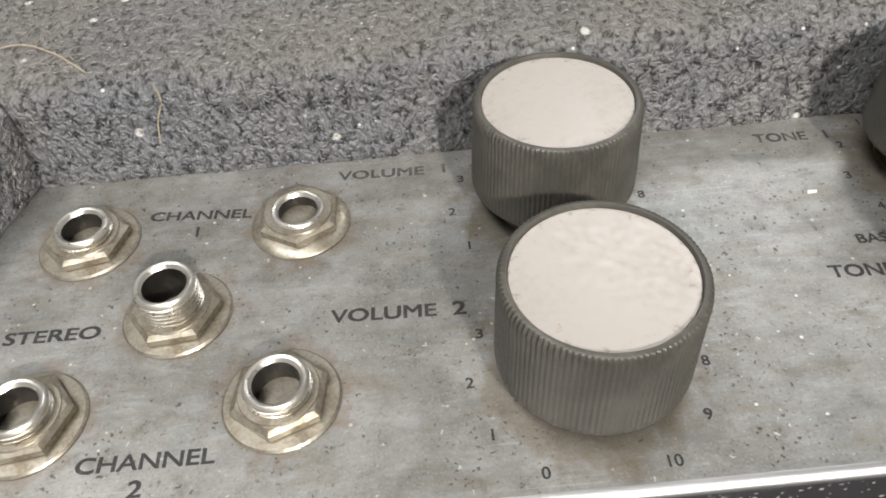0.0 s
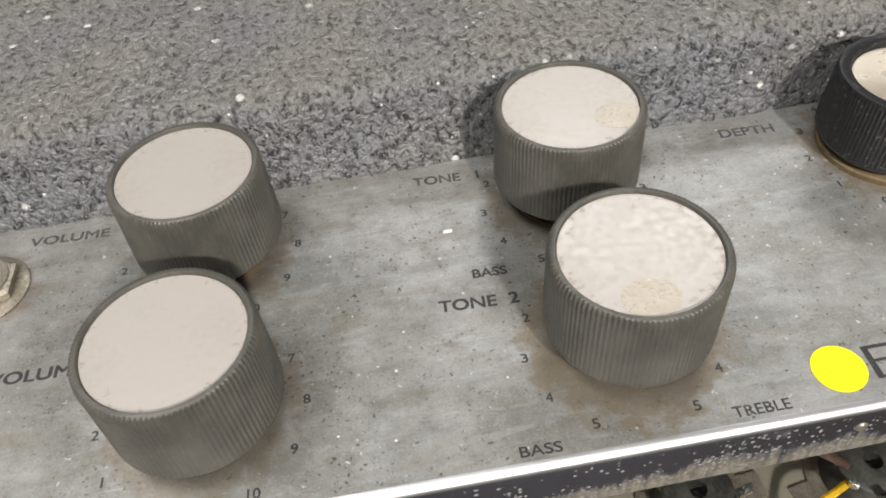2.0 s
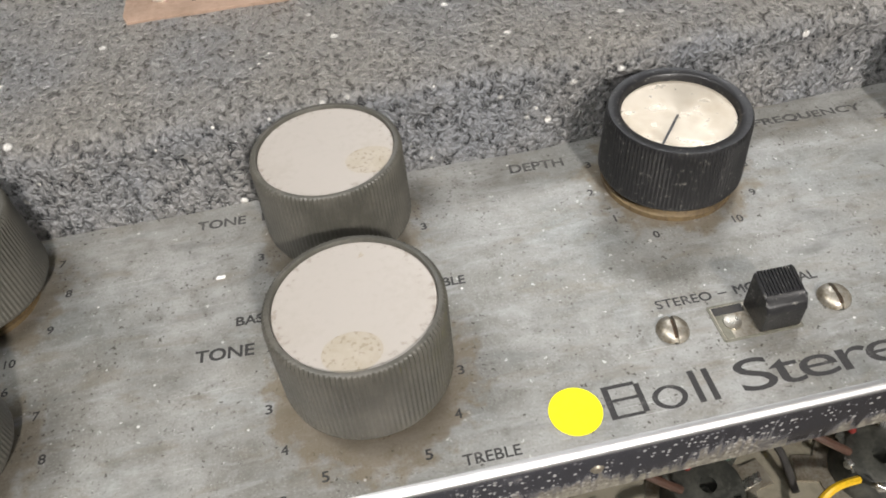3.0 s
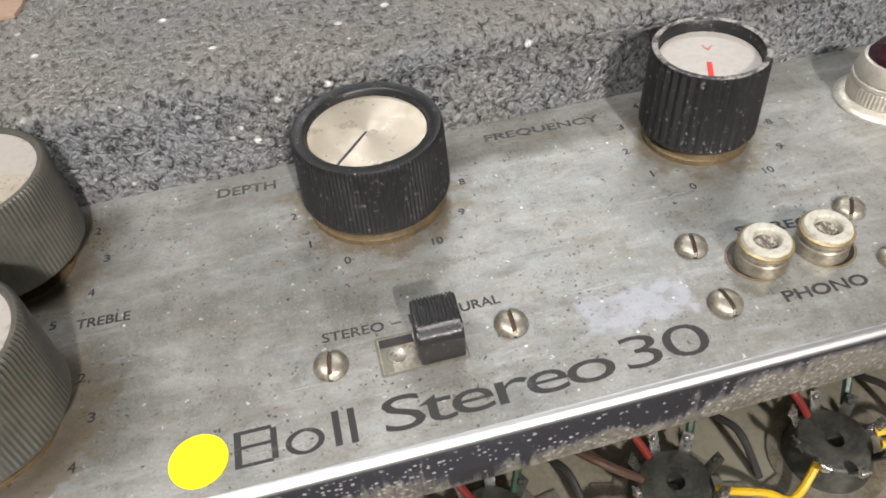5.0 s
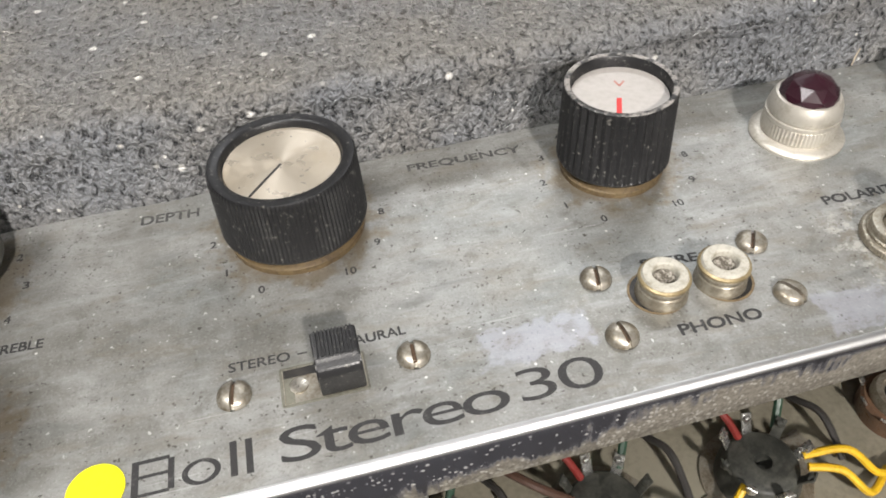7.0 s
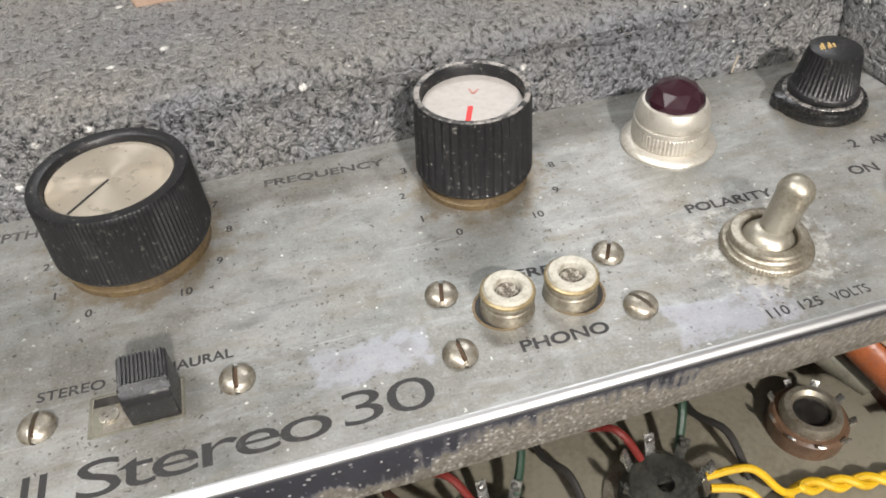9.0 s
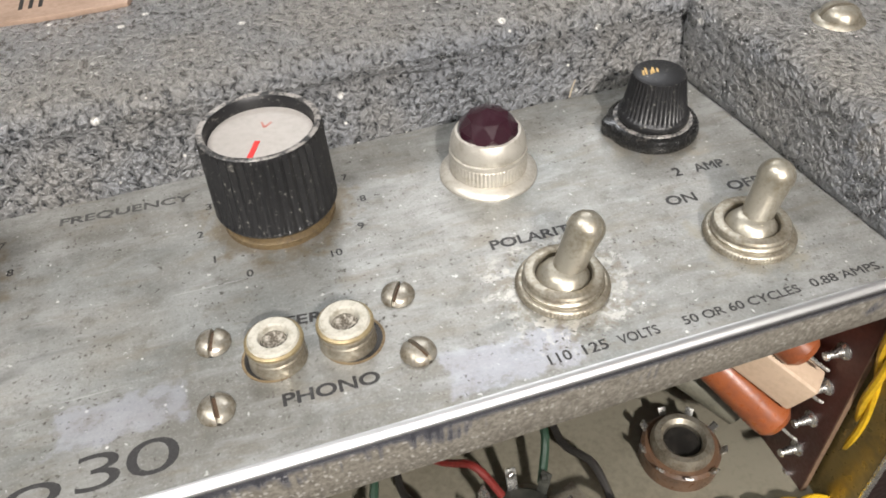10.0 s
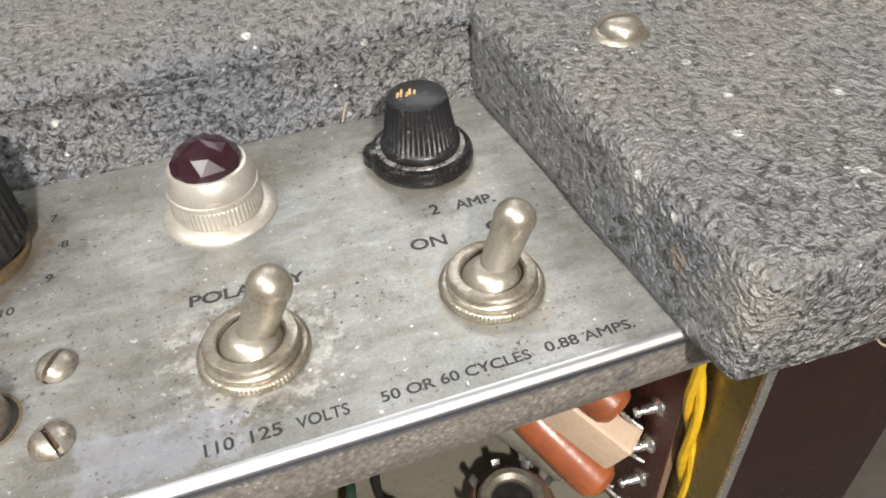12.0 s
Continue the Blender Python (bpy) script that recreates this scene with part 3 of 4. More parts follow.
for sx in (-0.62, 0.62):
    for sy in (-0.28, 0.33):
        part("leg", box(sx - 0.03, sx + 0.03, sy - 0.03, sy + 0.03, -0.846, -0.04, 0.004), BENCH, bench)

# unseen housings added over the two fill lights
for x, y in ((-0.45, -0.20), (0.75, 1.35)):
    fixture = thing("added_ceiling_fixture", pose(x, y, 1.60), "long white ceiling fixture, added unseen above a fill light", "ceiling light", "ceiling lights")
    part("housing", box(-0.80, 0.80, -0.28, 0.28, -0.035, 0, 0.006), CEIL, fixture)
# unseen shade and stem, added around the torch stand-in
desk = thing("torch_stand_in_fixture", pose(0.28, -0.72, 0.62), "small white hanging lamp shade, added unseen around the torch stand-in", "lamp")
part("shade", lathe([(0.10, 0.0), (0.09, 0.04), (0.05, 0.09), (0.015, 0.11)], 40), CEIL, desk)
part("stem", lathe([(0.006, 0.10), (0.006, 0.98)], 16), CEIL, desk)
amplifier = tagged(new("amplifier"), "vintage amplifier with plated control panel in black cloth-covered cabinet", "amplifier")
amplifier.empty_display_size = 0.02

# ---- the cabinet: cloth-covered boards round the panel ----


def ripple(p, amount, scale):
    return noise.noise(Vector(p) * scale) * amount


def padded_board(name, x0, x1, y0, y1, z0, z1, r, step, bend, label):
    """A board wrapped in cloth: a rounded, slightly uneven box; bend(x, y, z) moves its faces."""
    lo, hi = (x0, y0, z0), (x1, y1, z1)
    cuts = [[lo[k] + (hi[k] - lo[k]) * i / max(2, round((hi[k] - lo[k]) / step)) for i in range(max(2, round((hi[k] - lo[k]) / step)) + 1)] for k in range(3)]
    bm, known = bmesh.new(), {}

    def corner(p):
        key = tuple(round(c, 6) for c in p)
        if key not in known:
            q = Vector([min(max(p[k], lo[k] + r), hi[k] - r) for k in range(3)])
            d = Vector(p) - q
            d = d.normalized() if d.length > 1e-9 else Vector((0, 0, 1))
            s = q + d * (r + ripple(q, 0.0005, 60) + ripple(q + d * 0.01, 0.0002, 260))
            known[key] = bm.verts.new(bend(*s))
        return known[key]

    for axis in range(3):
        u, v = [k for k in range(3) if k != axis]
        for value, flip in ((lo[axis], axis != 1), (hi[axis], axis == 1)):
            for a0, a1 in zip(cuts[u], cuts[u][1:]):
                for b0, b1 in zip(cuts[v], cuts[v][1:]):
                    quad = []
                    for a, b in ((a0, b0), (a1, b0), (a1, b1), (a0, b1)):
                        p = [0, 0, 0]
                        p[axis], p[u], p[v] = value, a, b
                        quad.append(corner(p))
                    bm.faces.new(quad[::-1] if flip else quad)
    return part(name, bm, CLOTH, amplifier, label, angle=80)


def lean_back(x, y, z):
    """The front face leans back under a rolled upper edge, with a crease that deepens towards one end."""
    front = max(0.0, 1 - (y - 0.1148) / 0.006)
    fold = 0.0005 + 0.0014 * min(1.0, max(0.0, (x - 0.12) / 0.12))
    wander = 0.0128 + 0.0009 * noise.noise(Vector((x * 35, 2.0, 0)))
    under = 1 / (1 + math.exp((z - wander) / 0.00035))
    crease = math.exp(-((z - wander + 0.0006) / 0.0008) ** 2)
    push = front * fold * (0.8 * under + 0.5 * crease)
    return (x, y + 0.22 * max(0.0, min(z, 0.018)) * (1 if y < 0.15 else 0) + push - 0.0005 * front, z - 0.02 * max(0.0, y - 0.125))


def right_bend(x, y, z):
    share = max(0.0, 1 - (x - 0.3165) / 0.02)
    return (x + share * (0.0030 - (y - 0.05) * 0.083), y, z)


def left_bend(x, y, z):
    share = max(0.0, 1 + (x + 0.052) / 0.02)
    return (x + share * (-0.006 + max(0.0, y - 0.085) * 0.32), y, z)


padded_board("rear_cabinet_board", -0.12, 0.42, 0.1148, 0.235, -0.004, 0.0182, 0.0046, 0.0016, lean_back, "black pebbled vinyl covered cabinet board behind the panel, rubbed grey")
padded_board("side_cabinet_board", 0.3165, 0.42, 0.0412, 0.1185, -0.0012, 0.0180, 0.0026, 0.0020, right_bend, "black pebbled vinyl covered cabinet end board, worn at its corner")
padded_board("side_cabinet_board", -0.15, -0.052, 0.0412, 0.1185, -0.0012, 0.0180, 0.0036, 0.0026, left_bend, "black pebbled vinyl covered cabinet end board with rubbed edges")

# ---- the panel ----
panel = piece("control_panel", pose(0, 0, 0), amplifier, "dull plated metal control panel with black lettering, stained and pitted")


def swept(prof, shape):
    bm, rings = bmesh.new(), []
    for i in range(121):
        x = -0.058 + 0.3835 * i / 120
        rings.append([bm.verts.new((x, *shape(x, y, z))) for y, z in prof])
    for a, b in zip(rings, rings[1:]):
        for k in range(len(prof)):
            n = (k + 1) % len(prof)
            bm.faces.new((a[k], a[n], b[n], b[k]))
    bm.faces.new(rings[0][::-1]), bm.faces.new(rings[-1])
    bmesh.ops.recalc_face_normals(bm, faces=bm.faces)
    return bm


def front_skew(x):
    return 0.0022 * (max(0.0, x - 0.09) / 0.23) ** 2


def flange_shape(x, y, z):
    """The front edge runs slightly askew and its flange gets shallower along the panel."""
    dy = front_skew(x)
    deep = (0.0126 - (x - 0.15) * 0.0230) / 0.0078
    return (y + dy, z * deep if z < -0.0021 else z)


edge = [(0.0498 - 0.0014 * math.sin(math.pi / 2 * k / 8), -0.0014 + 0.0014 * math.cos(math.pi / 2 * k / 8)) for k in range(9)]
edge = [(0.0500, 0.0)] + edge + [(0.0484, -0.0022), (0.0484, -0.0045), (0.0484, -0.0074), (0.0488, -0.0078), (0.0494, -0.0074), (0.0495, -0.0025), (0.0500, -0.0010)]
part("sheet", swept([(0.1165, 0.0), (0.0500, 0.0), (0.0500, -0.0010), (0.1165, -0.0010)], lambda x, y, z: (y + (front_skew(x) if y < 0.06 else 0), z)), PANEL, panel, angle=50)
part("front_flange", swept(edge, flange_shape), CHROME, panel, "worn bright chrome front edge, its reflections painted in", angle=60)
for text, x0, y0, x1, y1, h, ink in [
        ("CHANNEL", -28.1, 103.8, -10.8, 102.5, 2.2, INK), ("1", -19.75, 99.2, -19.25, 99.2, 2.3, INK), ("VOLUME", 3.4, 109.7, 18.4, 109.2, 2.3, PALE_INK), ("1", 21.6, 109.3, 22.1, 109.3, 2.3, PALE_INK),
        ("STEREO", -45.4, 80.3, -31.0, 80.1, 2.4, INK), ("VOLUME", 2.8, 78.8, 18.4, 78.3, 2.5, INK), ("2", 20.7, 78.2, 22.8, 78.2, 2.6, INK),
        ("CHANNEL", -29.4, 58.4, -11.4, 58.2, 2.4, INK), ("2", -22.0, 54.6, -20.1, 54.6, 2.4, INK),
        ("TONE", 76.2, 109.4, 85.4, 109.0, 2.4, PALE_INK), ("1", 88.5, 109.0, 89.0, 109.0, 2.3, PALE_INK), ("BASS", 83.2, 84.5, 89.2, 84.3, 2.0, INK), ("TREBLE", 114.3, 84.5, 122.8, 84.1, 2.0, INK),
        ("TONE", 76.4, 78.4, 86.1, 77.9, 2.5, INK), ("2", 88.2, 77.9, 89.9, 77.9, 2.5, INK), ("BASS", 83.7, 50.7, 89.9, 50.6, 1.75, INK), ("TREBLE", 115.2, 50.9, 123.8, 50.8, 1.8, INK),
        ("DEPTH", 137.4, 109.2, 148.2, 108.7, 2.5, PALE_INK), ("STEREO", 152.0, 70.6, 161.6, 70.4, 1.85, INK), ("MONAURAL", 165.6, 70.5, 180.1, 70.5, 1.95, INK), ("FREQUENCY", 188.6, 109.3, 211.5, 108.6, 2.5, PALE_INK),
        ("STEREO", 221.2, 73.0, 234.3, 71.7, 2.1, INK), ("PHONO", 221.3, 58.2, 235.1, 58.0, 2.3, INK), ("POLARITY", 258.7, 78.1, 275.0, 77.7, 2.3, INK), ("2", 296.2, 85.2, 297.7, 85.1, 2.5, INK), ("AMP.", 300.3, 85.0, 306.8, 84.8, 2.4, INK),
        ("ON", 291.0, 78.3, 296.5, 77.9, 2.5, INK), ("OFF", 303.1, 78.4, 309.6, 78.2, 2.5, INK), ("110", 258.6, 53.0, 262.1, 53.1, 1.9, INK), ("125", 264.0, 53.1, 267.8, 53.2, 1.9, INK), ("VOLTS", 269.5, 53.2, 276.0, 53.3, 1.8, INK),
        ("50 OR 60 CYCLES", 280.0, 53.5, 299.8, 53.7, 1.7, INK), ("0.88 AMPS.", 301.9, 53.9, 314.6, 53.9, 1.7, INK)]:
    word(text, x0, y0, x1, y1, h, panel, ink)
part("printed_dash", box(0.16275, 0.1643, 0.0712, 0.07145, 0.00001, 0.00005), INK, panel)


def scale_digits(centre, radius, marks):
    for text, degrees in marks:
        x, y = 1000 * centre[0] + radius * math.cos(radians(degrees)), 1000 * centre[1] + radius * math.sin(radians(degrees))
        w = {"1": 0.34, "10": 1.9}.get(text, 1.15)
        word(text, x - w / 2, y - 0.85, x + w / 2, y - 0.85, 1.7, panel, INK, name="scale_number")


tens = [(str(k), 240 - 30 * k) for k in range(11)]
halves = [(str(k), 90 + 30 * k) for k in range(6)] + [(str(k), 90 - 30 * k) for k in range(1, 6)]
for key, radius, marks in (("volume_low", 16.0, tens), ("volume_high", 15.6, tens), ("tone_low", 15.1, halves), ("tone_high", 15.1, halves), ("depth", 15.4, tens), ("frequency", 14.4, tens)):
    scale_digits(SCALES[key], radius, marks)


def flat_ring(cx, cy, rx, ry, wide, n=40, start=0.0, end=360.0, z=0.00004):
    """A flat printed ring or arc, in millimetres, thicker at its sides."""
    bm, pairs = bmesh.new(), []
    for i in range(n + 1):
        a = radians(start + (end - start) * i / n)
        k = wide * (0.55 + 0.45 * abs(math.cos(a)))
        pairs.append([bm.verts.new(((cx + (rx - d) * math.cos(a)) / 1000, (cy + (ry - d) * math.sin(a)) / 1000, z)) for d in (0, k)])
    for a, b in zip(pairs, pairs[1:]):
        bm.faces.new((a[0], b[0], b[1], a[1]))
    return bm


def bar(x0, x1, y0, y1, z=0.00004):
    bm = bmesh.new()
    bm.faces.new([bm.verts.new((x / 1000, y / 1000, z)) for x, y in ((x0, y0), (x1, y0), (x1, y1), (x0, y1))])
    return bm


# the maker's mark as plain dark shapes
for shape in (joined(bar(138.0, 139.0, 53.0, 58.7), bar(143.0, 143.9, 53.3, 58.2), bar(139.0, 143.2, 58.1, 58.7), bar(139.0, 143.2, 53.0, 53.5), bar(139.0, 143.0, 55.8, 56.3)),
              flat_ring(147.6, 54.8, 2.7, 2.0, 0.85), bar(151.6, 152.6, 52.8, 58.4), bar(153.8, 154.8, 52.7, 58.3)):
    part("maker_mark_shape", shape, INK, panel, "dark printed maker's mark shape")
word("Stereo", 158.6, 52.7, 192.4, 53.0, 5.7, panel, bold=0.002, spacing=0.86)
word("30", 194.0, 53.3, 207.2, 53.3, 5.6, panel, bold=-0.006, spacing=0.85)
dot = lathe([(0.00404, 0.00003), (0.00404, 0.00016), (0.0040, 0.0002)], 48)
sticker = tagged(part("round_sticker", dot, YELLOW), "round bright yellow paper sticker on the panel", "sticker")
sticker.matrix_world = pose(0.1332, 0.0557, 0)
part("rivet", moved(lathe([(0.0011, 0), (0.0011, 0.0003), (0.0008, 0.0006), (0.0003, 0.0007)], 16), pose(0.1345, 0.0488, -0.0050, 90, 0, 0)), DULL_NICKEL, panel)

chip = tagged(part("paint_chip", prism([(-0.0009, -0.0003), (0.0007, -0.0004), (0.0009, 0.0002), (-0.0006, 0.0004)], 0.00002, 0.0003, 0.0001), CEIL), "small white paint chip lying on the panel", "paint chip")
chip.matrix_world = pose(0.0807, 0.0963, 0, 0, 0, 4)

# ---- knobs ----


def flutes(n):
    return lambda i: (0.0, 0.5, 1.0, 0.5)[i % 4]


def grey_knob(key, r, h, low, smudge=None, mark=None):
    knob = piece("control_knob", pose(*KNOBS[key], 0), amplifier, "warm grey fluted plastic control knob with blush metal disc")
    n = 108
    part("body", lathe([(0.0116, low), (0.0126, low + 0.0001), (0.0129, low + 0.0005), (0.0130, low + 0.0011, 0.00018), (r + 0.0003, h - 0.0026, 0.00022), (r + 0.0003, h - 0.0009, 0.00028), (r + 0.0001, h - 0.0003, 0.00034), (r - 0.0001, h - 0.0001, 0.00022), (r - 0.00035, h), (r - 0.0009, h), (r - 0.0010, h - 0.0002), (r - 0.0011, h - 0.0010)], n * 4, wave=flutes(n)), GREY_PLASTIC, knob, angle=60)
    part("disc", lathe([(r - 0.00108, h - 0.0012), (r - 0.00108, h - 0.0007), (r - 0.0012, h - 0.00055), (0.006, h - 0.0005)], 96), BLUSH, knob, "blush-coloured metal disc")
    part("collar", lathe([(0.0095, 0.0), (0.0095, 0.0008), (0.0070, 0.0012), (0.0070, low + 0.0002)], 40), BRASS, knob)
    z = h - 0.00048
    if smudge:
        part("smudge", moved(lathe([(0.0038 * (1 + 0.1 * math.sin(k)), 0.00001 * k) for k in range(2)] + [(0.0012, 0.000012)], 32), pose(smudge[0], smudge[1], z) @ Matrix.Diagonal((1, 0.8, 1, 1))), SMUDGE, knob, "yellowed smudge")
    if mark:
        part("index_mark", moved(prism([(-0.0005, -0.0004), (0.0006, -0.0004), (0.0005, 0.0006)], 0, 0.00004), pose(mark[0], mark[1], z, 0, 0, 20)), SMUDGE, knob)
    return knob


grey_knob("volume_low", 0.0124, 0.0193, 0.0034, mark=(-0.0068, -0.0072))
grey_knob("volume_high", 0.0123, 0.0199, 0.0044)
grey_knob("tone_low", 0.0126, 0.0203, 0.0046, smudge=(-0.0012, -0.0082), mark=(0.0018, 0.0085))
grey_knob("tone_high", 0.0125, 0.0207, 0.0050, smudge=(0.0070, -0.0045))


def black_knob(key, r, h, ribs, cut, rim, sink, disc, label):
    knob = piece("control_knob", pose(*KNOBS[key], 0), amplifier, label)
    part("body", lathe([(r - 0.002, 0.0029), (r + 0.0002, 0.0030), (r + 0.0005, 0.0036), (r + 0.0005, 0.0040, cut), (r + 0.0001, h - 0.0012, cut), (r, h - 0.0004, cut * 0.7), (r - 0.0003, h), (r - rim + 0.0003, h), (r - rim, h - 0.0003), (r - rim - 0.0002, h - sink - 0.0002)], ribs * 4, wave=flutes(ribs)), BLACK_PLASTIC, knob, angle=50)
    part("disc", lathe([(r - rim - 0.0002, h - sink - 0.0003), (r - rim - 0.0004, h - sink), (0.004, h - sink + 0.00002)], 96), disc, knob, "pale metal disc")
    part("collar", lathe([(r - 0.0003, 0.0), (r - 0.0003, 0.0010), (r - 0.0012, 0.0016), (r - 0.0012, 0.0032)], 60), BRASS, knob, "brown brass collar")
    return knob


depth_knob = black_knob("depth", 0.0127, 0.0160, 110, 0.00022, 0.0023, 0.0013, SPUN, "black ribbed plastic control knob with spun metal disc")
part("pointer", moved(box(0.0003, 0.0094, -0.00022, 0.00022, 0, 0.00006), pose(0, 0, 0.01472, 0, 0, 230.5)), BLACK_PLASTIC, depth_knob, "thin black pointer line")
freq_knob = black_knob("frequency", 0.0101, 0.0185, 40, 0.00055, 0.0011, 0.0022, PALE_DISC, "tall black fluted control knob with red pointer line")
part("worn_rim", lathe([(0.0100, 0.01845), (0.0098, 0.01858), (0.0092, 0.01858), (0.00898, 0.01845)], 80, top=False), PEELED, freq_knob, "rubbed grey rim")
part("pointer", moved(box(0.0006, 0.0062, -0.00045, 0.00045, 0, 0.00008), pose(-0.0005, -0.0008, 0.01633, 0, 0, 247.5)), RED_PAINT, freq_knob, "red pointer line")
for lean in (-28, 28):
    part("pointer_mark", moved(box(0, 0.0018, -0.0002, 0.0002, 0, 0.00006), pose(0.0008, 0.0022, 0.01633, 0, 0, 70 + lean)), FADED_RED, freq_knob, "small red check mark")

# ---- jack sockets ----


def jack_socket(x, y, rise, turn, gap=0.0):
    jack = thing("jack_socket", pose(x, y, 0, 0, 0, turn), "nickel jack socket with hexagon nut and tarnished washer", "jack socket", "jack sockets on the panel")
    part("washer", lathe([(0.0080, 0), (0.0081, 0.0003), (0.0078, 0.0006), (0.0066, 0.0007 + gap)], 48), DULL_NICKEL, jack, "tarnished round washer")
    hexa = lathe([(0.0066, 0.0006 + gap), (0.0069, 0.0009 + gap), (0.0069, 0.0020 + gap), (0.0061, 0.0025 + gap), (0.0043, 0.0026 + gap)], 6, top=False)
    part("hex_nut", hexa, DULL_NICKEL, jack, "tarnished hexagon nut", angle=20)
    part("nut_face", lathe([(0.0056, 0.0024 + gap), (0.0054, 0.0027 + gap), (0.0040, 0.00275 + gap)], 40, top=False), DULL_NICKEL, jack)
    thread, z = [(0.0040, 0.0020)], 0.0026 + gap
    while z < rise - 0.0011:
        thread += [(0.0040, z), (0.0046, z + 0.00025), (0.0046, z + 0.00045), (0.0040, z + 0.0007)]
        z += 0.0008
    part("thread", lathe(thread + [(0.0040, rise - 0.0004)], 40, top=False), NICKEL, jack, "bright worn screw thread")
    part("bushing", lathe([(0.0040, rise - 0.0011), (0.0044, rise - 0.0009), (0.0044, rise - 0.0004), (0.0042, rise - 0.0001), (0.0040, rise), (0.0036, rise - 0.0001), (0.0032, rise - 0.0006)], 40, top=False), BRIGHT, jack, "bright nickel bushing")
    part("bore", lathe([(0.0032, rise - 0.0006), (0.00315, rise - 0.016), (0.0008, rise - 0.0162)], 32), DARK_HOLE, jack, "dark open bore")
    return jack


for (x, y), rise, turn, gap in zip(JACKS, (0.0044, 0.0036, 0.0074, 0.0048, 0.0048), (12, 30, 5, 22, 8), (0, 0.0004, 0, 0, 0)):
    jack_socket(x, y, rise, turn, gap)

# ---- screws ----


def slotted_screw(x, y, z, r, turn, material=SCREW_METAL, washer=0.0, label="tarnished slotted round-head screw in the panel", rise=0.55):
    screw = thing("slotted_screw", pose(x, y, z, 0, 0, turn), label, "screw", "slotted screws")
    if washer:
        part("cup_washer", lathe([(washer, 0), (washer, 0.0003), (washer * 0.86, 0.0011), (r * 1.01, 0.0014)], 40), material, screw)
    base = 0.0012 if washer else 0.0
    bm = bmesh.new()
    cols, half = 22, r * 0.13
    ys = sorted([-half, -half * 0.999, half * 0.999, half] + [r * (2 * k / 18 - 1) for k in range(19) if abs(r * (2 * k / 18 - 1)) > half * 1.2])
    grid = []
    for v in ys:
        row = []
        for k in range(cols + 1):
            u = 2 * k / cols - 1
            w = math.sqrt(max(0.0, r * r - v * v)) * u
            d = (w * w + v * v) / (r * r)
            h = base + r * rise * math.sqrt(max(0.0, 1 - min(d, 1) ** 1.3)) + 0.0001
            if abs(v) < half * 0.9995:
                h = max(base * 0.6, h - r * 0.36)
            row.append(bm.verts.new((w, v, h)))
        grid.append(row)
    for a, b in zip(grid, grid[1:]):
        for k in range(cols):
            bm.faces.new((a[k], a[k + 1], b[k + 1], b[k]))
    part("head", bm, material, screw, angle=40)
    deep = base + r * rise - r * 0.36 + 0.0001
    part("slot_rust", box(-r * 0.62, r * 0.62, -half * 0.9, half * 0.9, max(base, deep - r * 0.12), deep + r * 0.045), RUST, screw, "rusty slot")
    return screw


for x, y, turn in ((0.2129, 0.0730, 78), (0.2124, 0.0607, 95), (0.2414, 0.0734, 60), (0.2414, 0.0614, 118), (0.1527, 0.0661, 82), (0.1803, 0.0661, 88)):
    slotted_screw(x, y, 0, 0.0027, turn)
slotted_screw(0.3322, 0.0965, 0.0176, 0.0037, -14, DULL_NICKEL, 0.0050, "nickel slotted screw in cup washer on the cloth-covered board", 0.62)

# ---- phono sockets ----
for x, y, ox, oy in ((0.2219, 0.0673, -0.0006, 0.0003), (0.2322, 0.0672, 0.0007, -0.0002)):
    phono = thing("phono_socket", pose(x, y, 0), "tarnished phono socket with cream insulator in an oversized hole", "phono socket", "phono sockets on the panel")
    # flat dark disc in place of an open hole; its shade is painted
    part("clearance_hole", moved(lathe([(0.0045, 0.00003), (0.0044, 0.00006)], 40), pose(ox, oy, 0)), DARK_HOLE, phono, "flat near-black disc, painted shade of the gap in the panel")
    part("rusty_rim", moved(lathe([(0.0048, 0.00002), (0.0048, 0.0001), (0.0045, 0.0001), (0.0044, 0.00008)], 40, top=False), pose(ox, oy, 0)), RUST_RING, phono, "browned edge of the hole")
    part("shell", lathe([(0.0043, 0.00005), (0.0042, 0.0010), (0.0041, 0.0022), (0.00395, 0.0024), (0.0040, 0.0030), (0.0042, 0.0032), (0.00425, 0.0035), (0.0041, 0.0038)], 48, top=False), DULL_NICKEL, phono, "tarnished metal shell")
    part("bead", lathe([(0.0041, 0.0036), (0.00425, 0.0038), (0.0042, 0.0041), (0.0039, 0.0043), (0.0036, 0.0043)], 48, top=False), BRASS_EDGE, phono, "browned brass bead")
    part("insulator", lathe([(0.0038, 0.0042), (0.0037, 0.0046), (0.0035, 0.0048), (0.0023, 0.0048), (0.0021, 0.0046), (0.0019, 0.0036)], 40, top=False), CHALK, phono, "cream insulator ring")
    part("contact", lathe([(0.00195, 0.0030), (0.0018, 0.0038), (0.0013, 0.0041), (0.0006, 0.0039)], 24), CRUSTY, phono, "crusted contact")

# ---- slide switch ----
slide = thing("slide_switch", pose(0.1662, 0.0654, 0), "black ribbed slide switch in a rectangular slot", "slide switch")
part("slot_plate", box(-0.0062, 0.0064, -0.0031, 0.0034, 0.00002, 0.00012), SCREW_METAL, slide, "dull bare metal in the slot")
